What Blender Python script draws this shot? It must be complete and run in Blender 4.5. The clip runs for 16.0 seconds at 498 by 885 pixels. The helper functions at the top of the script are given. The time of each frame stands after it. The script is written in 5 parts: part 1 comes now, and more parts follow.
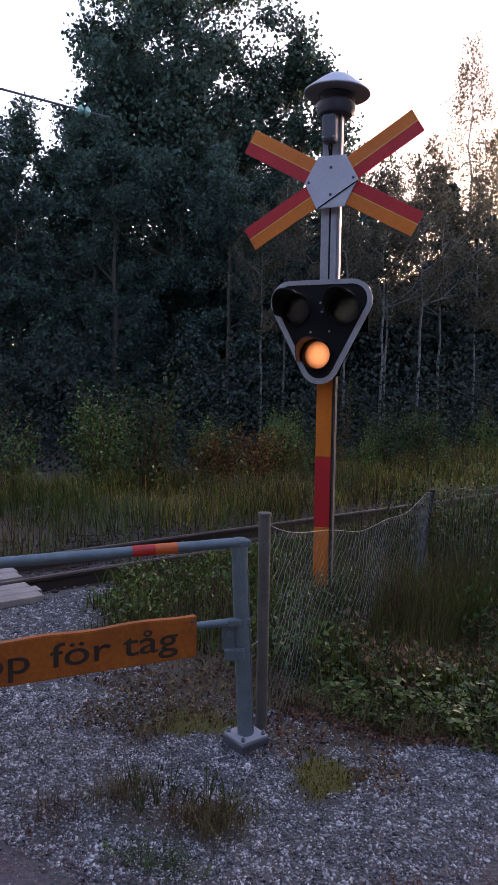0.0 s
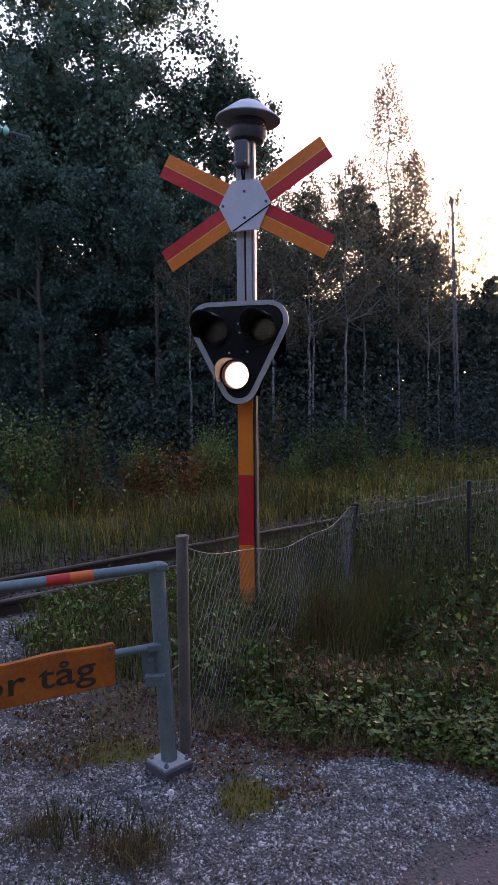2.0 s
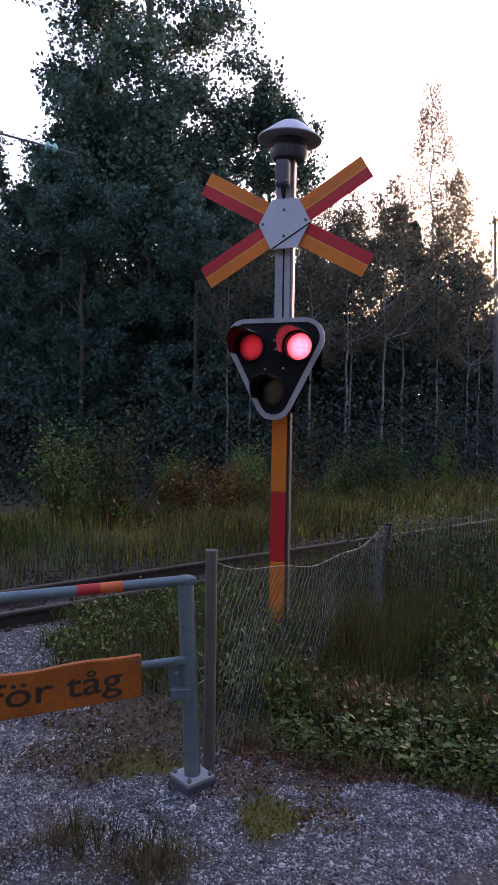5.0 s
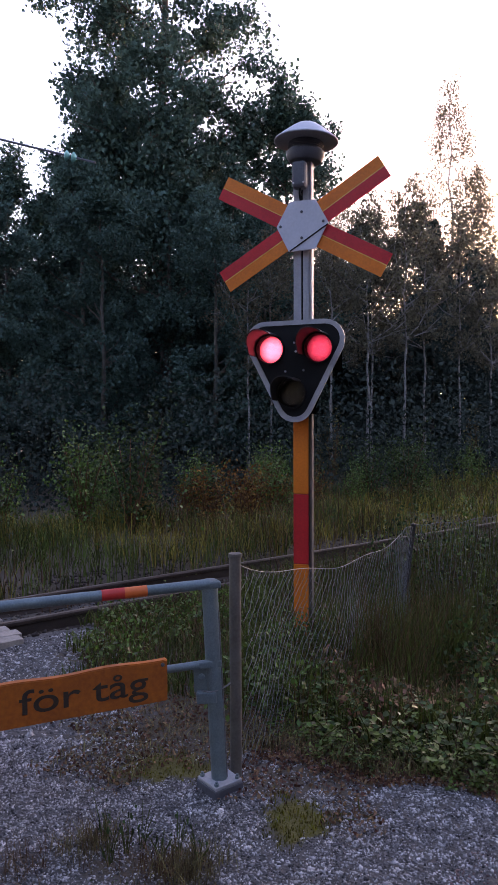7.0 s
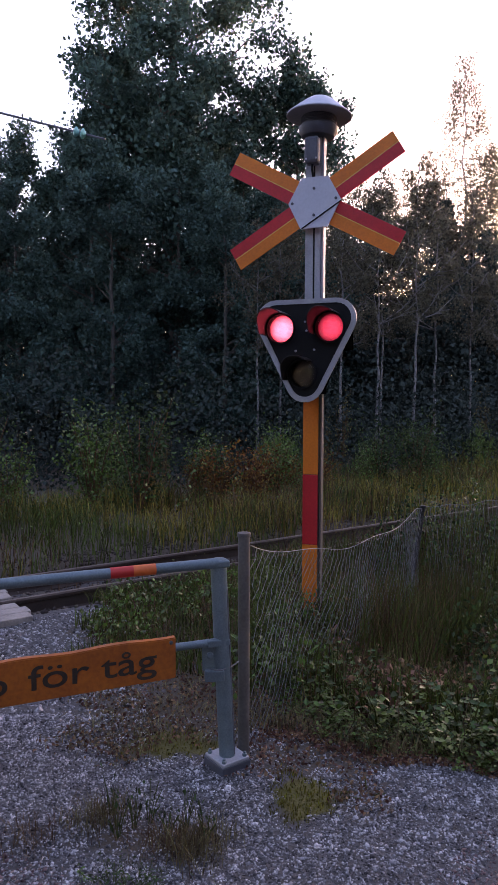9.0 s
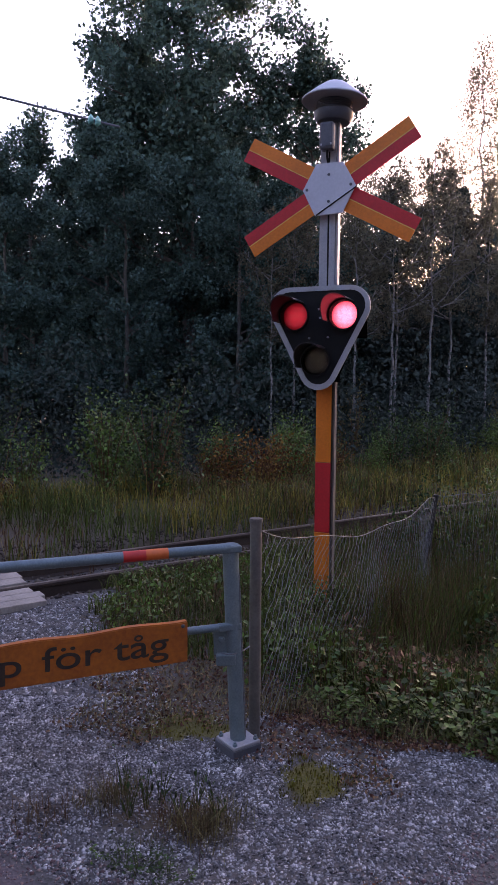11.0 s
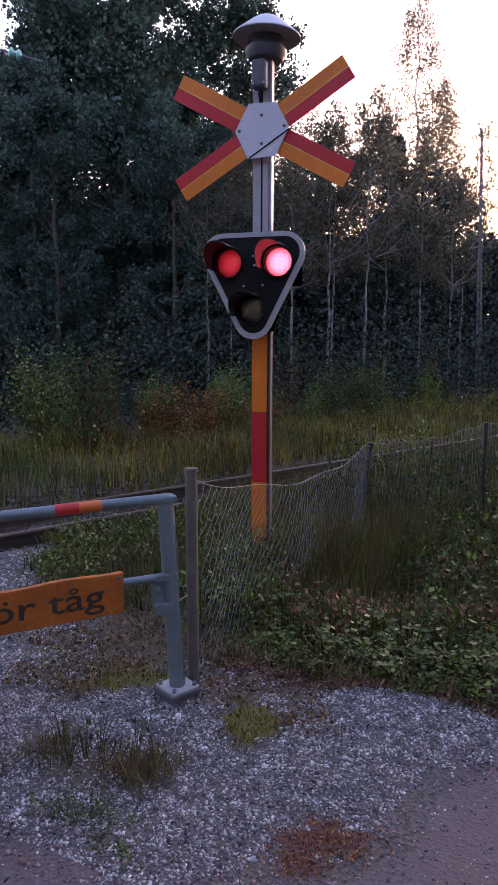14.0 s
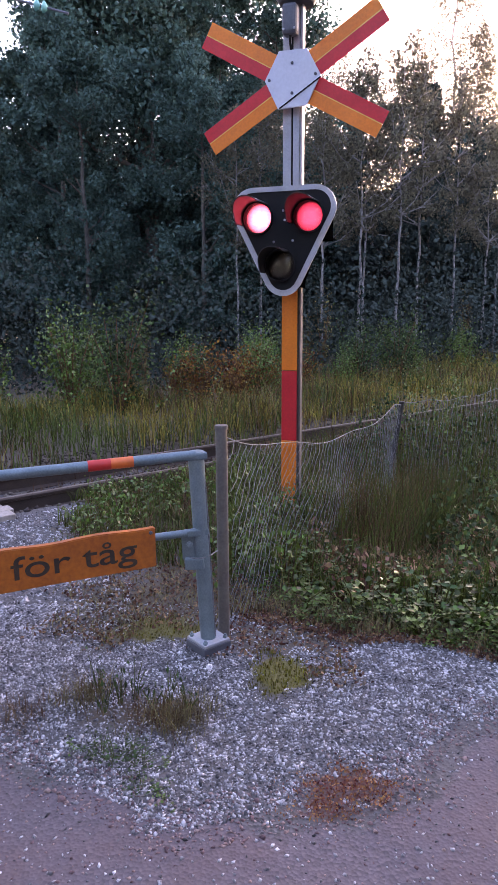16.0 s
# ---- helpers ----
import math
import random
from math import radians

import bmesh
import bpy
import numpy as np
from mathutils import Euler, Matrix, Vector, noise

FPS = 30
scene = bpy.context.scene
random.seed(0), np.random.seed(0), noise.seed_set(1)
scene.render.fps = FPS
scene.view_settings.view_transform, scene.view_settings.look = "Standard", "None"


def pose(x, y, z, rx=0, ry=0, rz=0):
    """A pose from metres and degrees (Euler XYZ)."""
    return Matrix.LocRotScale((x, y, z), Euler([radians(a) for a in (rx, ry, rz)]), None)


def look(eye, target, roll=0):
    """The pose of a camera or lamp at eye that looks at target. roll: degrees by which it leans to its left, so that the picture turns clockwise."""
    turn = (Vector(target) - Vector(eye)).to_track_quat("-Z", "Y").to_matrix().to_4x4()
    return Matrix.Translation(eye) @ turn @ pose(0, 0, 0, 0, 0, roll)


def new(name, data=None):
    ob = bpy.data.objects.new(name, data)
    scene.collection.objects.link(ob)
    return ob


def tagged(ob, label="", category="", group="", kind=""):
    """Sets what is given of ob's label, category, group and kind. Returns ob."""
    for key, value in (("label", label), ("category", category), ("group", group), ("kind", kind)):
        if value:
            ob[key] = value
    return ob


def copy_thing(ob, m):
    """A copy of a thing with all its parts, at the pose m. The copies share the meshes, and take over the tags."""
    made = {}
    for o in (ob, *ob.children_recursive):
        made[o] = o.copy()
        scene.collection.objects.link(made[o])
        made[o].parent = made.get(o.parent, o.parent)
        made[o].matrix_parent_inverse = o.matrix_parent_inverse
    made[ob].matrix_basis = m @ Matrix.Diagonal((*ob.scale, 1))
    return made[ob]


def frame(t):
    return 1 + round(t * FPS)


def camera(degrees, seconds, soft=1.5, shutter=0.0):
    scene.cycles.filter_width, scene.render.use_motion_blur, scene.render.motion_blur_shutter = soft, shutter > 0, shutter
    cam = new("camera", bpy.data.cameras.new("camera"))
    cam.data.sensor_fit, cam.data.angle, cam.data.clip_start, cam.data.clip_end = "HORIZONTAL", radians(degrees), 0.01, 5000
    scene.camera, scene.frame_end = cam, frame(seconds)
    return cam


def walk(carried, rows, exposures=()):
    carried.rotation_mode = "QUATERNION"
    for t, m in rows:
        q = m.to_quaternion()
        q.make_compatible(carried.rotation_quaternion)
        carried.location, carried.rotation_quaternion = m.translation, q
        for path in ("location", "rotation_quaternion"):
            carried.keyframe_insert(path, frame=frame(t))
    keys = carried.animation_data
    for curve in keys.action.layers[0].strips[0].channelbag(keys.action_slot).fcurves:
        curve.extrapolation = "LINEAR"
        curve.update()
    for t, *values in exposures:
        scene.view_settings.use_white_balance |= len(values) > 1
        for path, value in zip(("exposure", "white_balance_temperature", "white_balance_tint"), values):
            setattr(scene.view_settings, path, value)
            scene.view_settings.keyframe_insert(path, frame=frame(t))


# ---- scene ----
cam = camera(39.5, 16.0)
PATH = [
    (0, (-0.08, 0.039, 1.563), (-0.1135, 2.0311, 1.3936), 0.8),
    (0.5, (-0.055, 0.048, 1.57), (-0.0164, 2.032, 1.317), -0.68),
    (1, (-0.034, 0.017, 1.574), (0.0243, 2.0054, 1.3699), 0.56),
    (1.5, (0.004, 0.003, 1.586), (0.1207, 1.9972, 1.4813), -0.66),
    (2, (0.01, 0.012, 1.592), (0.1624, 2.002, 1.4693), -0.59),
    (2.5, (0.01, 0.01, 1.591), (0.1263, 2.0033, 1.4746), 0.1),
    (3, (0.018, 0.001, 1.592), (0.1501, 1.9942, 1.4982), -0.34),
    (3.5, (0.022, 0.001, 1.602), (0.1476, 1.9953, 1.5213), 0.58),
    (3.7, (0.018, -0.014, 1.604), (0.0988, 1.9823, 1.5237), 0.06),
    (4.3, (0.02, -0.01, 1.602), (0.091, 1.987, 1.522), 0.29),
    (5.1, (0.024, 0.002, 1.595), (0.071, 1.999, 1.517), 0.92),
    (5.8, (0.026, 0.007, 1.592), (0.0606, 2.0049, 1.5151), 1.22),
    (6, (0.031, 0.009, 1.593), (0.0748, 2.0065, 1.4994), 0.36),
    (6.5, (0.029, 0.013, 1.599), (0.013, 2.0105, 1.5095), -1.22),
    (7, (0.027, -0.001, 1.599), (0.0135, 1.9979, 1.5272), -0.26),
    (7.5, (0.024, 0.007, 1.591), (0.0256, 2.0051, 1.4996), 0.35),
    (8, (0.028, 0.011, 1.59), (0.0592, 2.0083, 1.4839), 1.07),
    (8.5, (0.027, 0.036, 1.583), (0.0422, 2.03, 1.4298), -0.14),
    (9, (0.02, 0.023, 1.588), (-0.0179, 2.0192, 1.4622), 0.18),
    (9.2, (0.015, 0.021, 1.588), (-0.0431, 2.0165, 1.476), 0.71),
    (9.8, (0.017, 0.02, 1.584), (-0.045, 2.015, 1.463), 0.66),
    (10.6, (0.021, 0.018, 1.573), (-0.05, 2.01, 1.423), 0.51),
    (11.5, (0.024, 0.016, 1.566), (-0.0541, 2.0073, 1.3961), 0.41),
    (12, (0.025, 0.012, 1.561), (-0.0231, 1.9966, 1.3141), -0.38),
    (12.5, (0.035, 0.016, 1.557), (-0.0015, 2.0007, 1.3105), -0.11),
    (13, (0.041, 0.021, 1.551), (0.0296, 2.0033, 1.2853), 0.07),
    (13.5, (0.047, 0.037, 1.55), (0.0992, 2.0167, 1.2733), -0.77),
    (14, (0.045, 0.047, 1.55), (0.1443, 2.0235, 1.2612), 0.08),
    (14.5, (0.038, 0.049, 1.546), (0.1021, 2.0296, 1.2739), -0.01),
    (15, (0.039, 0.052, 1.544), (0.122, 2.0269, 1.2407), -0.13),
    (15.5, (0.043, 0.044, 1.536), (0.1196, 2.0163, 1.2138), -0.25),
    (16, (0.044, 0.041, 1.534), (0.0569, 2.0004, 1.1343), -0.36),
]
EXPOSURE = [(t, s, 7650, k) for t, s, k in ((0, 2.95, 45), (2, 2.98, 45), (7, 3.03, 47), (12.5, 3.1, 53), (14.5, 3.22, 53), (15.5, 3.2, 54), (16, 4.15, 50))]
walk(cam, [(t, look(eye, target, roll)) for t, eye, target, roll in PATH], EXPOSURE)

# ---------------------------------------------------------------- light
SUN_EL, SUN_AZ = radians(6.0), radians(28.0)   # low evening sun ahead and to the right
world = bpy.data.worlds.new("evening_sky")
scene.world = world
world.use_nodes = True
wn = world.node_tree.nodes
sky = wn.new("ShaderNodeTexSky")
sky.sky_type = "NISHITA"
sky.sun_disc = False
sky.sun_elevation = SUN_EL
sky.sun_rotation = SUN_AZ
sky.air_density, sky.dust_density, sky.ozone_density = 1.0, 1.6, 2.0
world.node_tree.links.new(sky.outputs[0], wn["Background"].inputs[0])
wn["Background"].inputs[1].default_value = 0.14
sun = new("sun", bpy.data.lights.new("sun", "SUN"))
sun.data.energy, sun.data.angle, sun.data.color = 0.5, radians(20), (1.0, 0.80, 0.74)
sun.matrix_world = look((0, 0, 0), (-math.sin(SUN_AZ) * math.cos(SUN_EL), -math.cos(SUN_AZ) * math.cos(SUN_EL), -math.sin(SUN_EL)))


# ---------------------------------------------------------------- materials
def mat(name, col, rough=0.6, metal=0.0, col2=None, scale=8.0, fine=90.0, amount=0.5, bump=0.15, bump_scale=120.0, dist=0.002, rand=0.0, translucent=0.0):
    """Two-scale noise between col and col2, fine bump; rand varies brightness per object or island."""
    m = bpy.data.materials.new(name)
    m.use_nodes = True
    n, l = m.node_tree.nodes, m.node_tree.links
    b = n["Principled BSDF"]
    b.inputs["Roughness"].default_value = rough
    b.inputs["Metallic"].default_value = metal
    col2 = col2 or tuple(c * 0.6 for c in col)
    tc = n.new("ShaderNodeTexCoord")
    n1, n2 = n.new("ShaderNodeTexNoise"), n.new("ShaderNodeTexNoise")
    n1.inputs["Scale"].default_value, n1.inputs["Detail"].default_value = scale, 5
    n2.inputs["Scale"].default_value, n2.inputs["Detail"].default_value = fine, 4
    l.new(tc.outputs["Object"], n1.inputs["Vector"])
    l.new(tc.outputs["Object"], n2.inputs["Vector"])
    add = n.new("ShaderNodeMath")
    add.operation = "ADD"
    l.new(n1.outputs["Fac"], add.inputs[0])
    l.new(n2.outputs["Fac"], add.inputs[1])
    ramp = n.new("ShaderNodeMapRange")
    ramp.inputs["From Min"].default_value, ramp.inputs["From Max"].default_value = 0.72, 1.28
    ramp.inputs["To Min"].default_value, ramp.inputs["To Max"].default_value = 0.5 - amount, 0.5 + amount
    l.new(add.outputs[0], ramp.inputs["Value"])
    mix = n.new("ShaderNodeMix")
    mix.data_type = "RGBA"
    l.new(ramp.outputs[0], mix.inputs["Factor"])
    mix.inputs["A"].default_value, mix.inputs["B"].default_value = (*col, 1), (*col2, 1)
    out = mix.outputs["Result"]
    if rand:
        b.inputs["Specular IOR Level"].default_value = 0.15
        geo = n.new("ShaderNodeNewGeometry")
        hsv = n.new("ShaderNodeHueSaturation")
        mr = n.new("ShaderNodeMapRange")
        mr.inputs["To Min"].default_value, mr.inputs["To Max"].default_value = 1 - rand, 1 + rand
        l.new(geo.outputs["Random Per Island"], mr.inputs["Value"])
        l.new(mr.outputs[0], hsv.inputs["Value"])
        mh = n.new("ShaderNodeMapRange")
        mh.inputs["To Min"].default_value, mh.inputs["To Max"].default_value = 0.5 - 0.06 * rand, 0.5 + 0.04 * rand
        l.new(geo.outputs["Random Per Island"], mh.inputs["Value"])
        l.new(mh.outputs[0], hsv.inputs["Hue"])
        l.new(out, hsv.inputs["Color"])
        out = hsv.outputs["Color"]
    l.new(out, b.inputs["Base Color"])
    if bump:
        bn, bt = n.new("ShaderNodeBump"), n.new("ShaderNodeTexNoise")
        bt.inputs["Scale"].default_value, bt.inputs["Detail"].default_value = bump_scale, 6
        l.new(tc.outputs["Object"], bt.inputs["Vector"])
        l.new(bt.outputs["Fac"], bn.inputs["Height"])
        bn.inputs["Strength"].default_value, bn.inputs["Distance"].default_value = bump, dist
        l.new(bn.outputs["Normal"], b.inputs["Normal"])
    if translucent:
        tr, mx = n.new("ShaderNodeBsdfTranslucent"), n.new("ShaderNodeMixShader")
        l.new(out, tr.inputs["Color"])
        mx.inputs[0].default_value = translucent
        l.new(b.outputs[0], mx.inputs[1])
        l.new(tr.outputs[0], mx.inputs[2])
        l.new(mx.outputs[0], n["Material Output"].inputs["Surface"])
    return m


def glow(name, col, strength, edge=0.4, grid=120.0):
    """A lit lamp face: a fine prism grid, brightest in the middle."""
    m = bpy.data.materials.new(name)
    m.use_nodes = True
    n, l = m.node_tree.nodes, m.node_tree.links
    b = n["Principled BSDF"]
    b.inputs["Base Color"].default_value = (col[0] * 0.2, col[1] * 0.2, col[2] * 0.2, 1)
    b.inputs["Emission Color"].default_value = (*col, 1)
    tc = n.new("ShaderNodeTexCoord")
    vo = n.new("ShaderNodeTexVoronoi")
    vo.inputs["Scale"].default_value = grid
    vo.inputs["Randomness"].default_value = 0.25
    l.new(tc.outputs["Object"], vo.inputs["Vector"])
    mr = n.new("ShaderNodeMapRange")
    mr.inputs["From Max"].default_value = 0.75
    mr.inputs["To Min"].default_value, mr.inputs["To Max"].default_value = strength, strength * edge
    l.new(vo.outputs["Distance"], mr.inputs["Value"])
    ln, fall, mul = n.new("ShaderNodeVectorMath"), n.new("ShaderNodeMapRange"), n.new("ShaderNodeMath")
    ln.operation, mul.operation = "LENGTH", "MULTIPLY"
    l.new(tc.outputs["Object"], ln.inputs[0])
    l.new(ln.outputs["Value"], fall.inputs["Value"])
    fall.inputs["From Min"].default_value, fall.inputs["From Max"].default_value = 0.102, 0.135
    fall.inputs["To Min"].default_value, fall.inputs["To Max"].default_value = 1.0, 0.10
    l.new(mr.outputs[0], mul.inputs[0])
    l.new(fall.outputs[0], mul.inputs[1])
    l.new(mul.outputs[0], b.inputs["Emission Strength"])
    return m


M_GALV = mat("galvanised_steel", (0.175, 0.25, 0.275), 0.5, 0.4, (0.115, 0.165, 0.185), 14, 160, 0.5, 0.2, 200)
M_ALU = mat("weathered_aluminium", (0.38, 0.39, 0.42), 0.55, 0.15, (0.28, 0.29, 0.31), 6, 120, 0.5, 0.12, 220)
M_DULLALU = mat("dirty_aluminium", (0.12, 0.10, 0.09), 0.75, 0.0, (0.07, 0.06, 0.055), 6, 120, 0.5, 0.2, 220)
M_ORANGE = mat("orange_paint", (0.88, 0.205, 0.008), 0.5, 0, (0.70, 0.15, 0.007), 5, 70, 0.45, 0.1, 160)
M_RED = mat("red_paint", (0.70, 0.018, 0.024), 0.5, 0, (0.54, 0.013, 0.018), 5, 70, 0.45, 0.1, 160)
M_YELLOW = mat("pale_yellow_line", (0.85, 0.5, 0.12), 0.5, 0, (0.7, 0.36, 0.06), 10, 80, 0.4, 0)
M_WHITE = mat("white_enamel", (0.55, 0.57, 0.64), 0.4, 0, (0.45, 0.47, 0.53), 4, 50, 0.4, 0.05, 90)
M_BLACK = mat("black_matt_paint", (0.005, 0.005, 0.006), 0.75, 0, (0.009, 0.009, 0.010), 8, 90, 0.5, 0.1, 160)
M_HOUSING = mat("dull_black_housing", (0.001, 0.001, 0.001), 0.95, 0, (0.0015, 0.0015, 0.0015), 8, 90, 0.5, 0.1, 160)
M_HOUSING.node_tree.nodes["Principled BSDF"].inputs["Specular IOR Level"].default_value = 0.0
M_BLACK.node_tree.nodes["Principled BSDF"].inputs["Specular IOR Level"].default_value = 0.25
M_VISOR = mat("faded_black_visor_paint", (0.015, 0.013, 0.013), 0.6, 0, (0.022, 0.019, 0.019), 8, 90, 0.5, 0.1, 160)
M_BORDER = mat("grey_border_paint", (0.40, 0.40, 0.42), 0.5, 0, (0.30, 0.30, 0.32), 8, 80, 0.5, 0.05)
M_DARKGREY = mat("dark_grey_paint", (0.085, 0.09, 0.11), 0.5, 0, (0.06, 0.065, 0.08), 8, 90, 0.5, 0.1)
M_SIGN = mat("weathered_orange_board", (0.52, 0.125, 0.010), 0.6, 0, (0.34, 0.075, 0.008), 7, 60, 0.55, 0.25, 90)
M_LETTER = mat("black_letter_paint", (0.02, 0.015, 0.012), 0.55, 0, (0.05, 0.03, 0.02), 25, 140, 0.5, 0.1)
M_BAND_RED = mat("red_reflective_band", (0.72, 0.035, 0.03), 0.4, 0, (0.6, 0.03, 0.02), 9, 60, 0.4, 0)
M_BAND_OR = mat("orange_reflective_band", (0.85, 0.16, 0.03), 0.4, 0, (0.7, 0.12, 0.02), 9, 60, 0.4, 0)
M_WOODPOST = mat("brown_painted_post", (0.15, 0.135, 0.125), 0.6, 0.2, (0.10, 0.09, 0.08), 12, 90, 0.5, 0.2)
M_DARKPOST = mat("dark_weathered_post", (0.035, 0.036, 0.038), 0.7, 0.1, (0.02, 0.02, 0.02), 12, 90, 0.5, 0.2)
M_WIRE = mat("galvanised_wire", (0.22, 0.23, 0.25), 0.55, 0.35, (0.12, 0.12, 0.13), 20, 90, 0.5, 0)
M_RAIL = mat("rusty_rail_steel", (0.075, 0.05, 0.04), 0.6, 0.3, (0.045, 0.03, 0.025), 10, 120, 0.5, 0.3, 120)
M_RAILHEAD = mat("worn_rail_head", (0.22, 0.17, 0.14), 0.45, 0.6, (0.13, 0.09, 0.07), 10, 120, 0.5, 0.2, 120)
M_SLEEPER = mat("tarred_sleeper", (0.055, 0.045, 0.038), 0.85, 0, (0.1, 0.085, 0.07), 9, 70, 0.5, 0.5, 60, 0.006)
M_PLANK = mat("bleached_plank", (0.36, 0.31, 0.27), 0.8, 0, (0.22, 0.19, 0.17), 7, 60, 0.5, 0.4, 60, 0.004)
M_BARK = mat("grey_bark", (0.085, 0.075, 0.065), 0.9, 0, (0.04, 0.036, 0.03), 6, 30, 0.5, 0.6, 25, 0.02)
M_BIRCHBARK = mat("pale_birch_bark", (0.22, 0.21, 0.21), 0.8, 0, (0.07, 0.067, 0.065), 5, 22, 0.5, 0.4, 25, 0.01)
M_LEAF = mat("aspen_leaves", (0.056, 0.116, 0.098), 0.6, 0, (0.034, 0.072, 0.062), 0.5, 3, 0.5, 0, rand=0.5, translucent=0.35)
M_LEAF_B = mat("birch_leaves", (0.13, 0.125, 0.095), 0.6, 0, (0.09, 0.09, 0.06), 0.5, 3, 0.5, 0, rand=0.4, translucent=0.55)
# needle colour lifted to hold the veiling haze over the far wood
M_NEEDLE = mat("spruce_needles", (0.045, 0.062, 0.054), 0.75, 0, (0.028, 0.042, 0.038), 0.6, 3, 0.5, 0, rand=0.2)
M_SHRUB = mat("shrub_leaves", (0.045, 0.084, 0.028), 0.6, 0, (0.024, 0.046, 0.017), 1.2, 6, 0.5, 0, rand=0.6, translucent=0.2)
M_RUSTLEAF = mat("autumn_shrub_leaves", (0.24, 0.10, 0.025), 0.65, 0, (0.11, 0.06, 0.02), 1.5, 6, 0.5, 0, rand=0.6, translucent=0.2)
M_WEED = mat("weed_leaves", (0.088, 0.165, 0.026), 0.55, 0, (0.044, 0.086, 0.019), 2.5, 9, 0.5, 0, rand=0.6, translucent=0.2)
M_WEED_PALE = mat("pale_weed_leaves", (0.14, 0.195, 0.042), 0.55, 0, (0.075, 0.115, 0.026), 2.5, 9, 0.5, 0, rand=0.5, translucent=0.2)
M_GRASS = mat("green_grass_blades", (0.085, 0.118, 0.022), 0.6, 0, (0.042, 0.060, 0.014), 1.5, 8, 0.5, 0, rand=0.6, translucent=0.2)
M_STRAW = mat("dry_grass_blades", (0.32, 0.235, 0.05), 0.7, 0, (0.16, 0.13, 0.03), 1.2, 6, 0.5, 0, rand=0.5, translucent=0.2)
M_TUFT = mat("wilted_olive_grass", (0.19, 0.15, 0.065), 0.75, 0, (0.10, 0.085, 0.038), 6, 30, 0.5, 0, rand=0.6)
M_DEAD = mat("dead_brown_stalks", (0.17, 0.095, 0.045), 0.8, 0, (0.08, 0.045, 0.025), 3, 9, 0.5, 0, rand=0.5)
M_MOSS = mat("moss_tips", (0.15, 0.125, 0.012), 0.85, 0, (0.085, 0.075, 0.010), 6, 40, 0.5, 0, rand=0.5)
M_STONE = mat("crushed_grey_stone", (0.48, 0.46, 0.468), 0.75, 0, (0.058, 0.054, 0.055), 14, 90, 0.55, 0.2, 200, rand=0.85)
M_REDSTONE = mat("reddish_stone_chips", (0.30, 0.195, 0.18), 0.8, 0, (0.14, 0.085, 0.08), 14, 90, 0.5, 0.2, 200, rand=0.5)
M_BALLAST = mat("dirty_brown_ballast", (0.13, 0.105, 0.09), 0.85, 0, (0.07, 0.055, 0.045), 9, 70, 0.5, 0.3, 120, rand=0.6)
M_LITTER = mat("fallen_leaf_litter", (0.28, 0.145, 0.085), 0.8, 0, (0.12, 0.06, 0.038), 9, 50, 0.5, 0, rand=0.6)
M_OLIVELEAF = mat("olive_brown_leaves", (0.15, 0.12, 0.045), 0.6, 0, (0.08, 0.065, 0.028), 1.5, 6, 0.5, 0, rand=0.6, translucent=0.25)
M_RUSTLITTER = mat("rust_red_needle_litter", (0.36, 0.14, 0.05), 0.85, 0, (0.17, 0.06, 0.03), 12, 60, 0.5, 0, rand=0.7)
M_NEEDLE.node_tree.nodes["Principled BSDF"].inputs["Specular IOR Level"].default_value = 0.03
for m, spec in ((M_WEED, 0.4), (M_WEED_PALE, 0.3)):
    m.node_tree.nodes["Principled BSDF"].inputs["Specular IOR Level"].default_value = spec
    m.node_tree.nodes["Principled BSDF"].inputs["Roughness"].default_value = 0.42
M_GLASSGREEN = mat("green_glass_insulator", (0.16, 0.46, 0.42), 0.12, 0, (0.12, 0.38, 0.36), 9, 50, 0.3, 0)
M_LIT_RED = glow("red_lamp_full", (1.0, 0.11, 0.165), 1.5, 0.35)
M_MID_RED = glow("red_lamp_half", (1.0, 0.075, 0.15), 0.36, 0.35)
M_DIM_RED = glow("red_lamp_ember", (1.0, 0.05, 0.08), 0.14, 0.2)
M_LIT_WHITE = glow("warm_white_lamp_full", (1.0, 0.80, 0.60), 1.7, 0.5)
M_MID_WHITE = glow("warm_white_lamp_half", (1.0, 0.42, 0.16), 0.32, 0.45)
M_DIM_WHITE = glow("warm_white_lamp_ember", (1.0, 0.20, 0.07), 0.10, 0.4)
M_LENS_OFF = mat("unlit_lamp_face", (0.014, 0.014, 0.018), 0.2, 0, (0.03, 0.03, 0.038), 30, 120, 0.5, 0.2)


def lens_glass(name, tint):
    m = bpy.data.materials.new(name)
    m.use_nodes = True
    n, l = m.node_tree.nodes, m.node_tree.links
    tr, gl, mx, fr = n.new("ShaderNodeBsdfTransparent"), n.new("ShaderNodeBsdfGlossy"), n.new("ShaderNodeMixShader"), n.new("ShaderNodeFresnel")
    tr.inputs[0].default_value = (*tint, 1)
    gl.inputs["Roughness"].default_value = 0.12
    fr.inputs[0].default_value = 1.55
    l.new(fr.outputs[0], mx.inputs[0])
    l.new(tr.outputs[0], mx.inputs[1])
    l.new(gl.outputs[0], mx.inputs[2])
    l.new(mx.outputs[0], n["Material Output"].inputs["Surface"])
    return m


M_GLASS = lens_glass("clear_lamp_glass", (0.96, 0.94, 0.93))


# ---------------------------------------------------------------- geometry helpers
def part(name, bm, material, parent=None, label=""):
    me = bpy.data.meshes.new(name)
    bm.to_mesh(me)
    bm.free()
    me.materials.append(material)
    ob = new(name, me)
    if parent:
        ob.parent = parent
    if label:
        tagged(ob, label)
    return ob


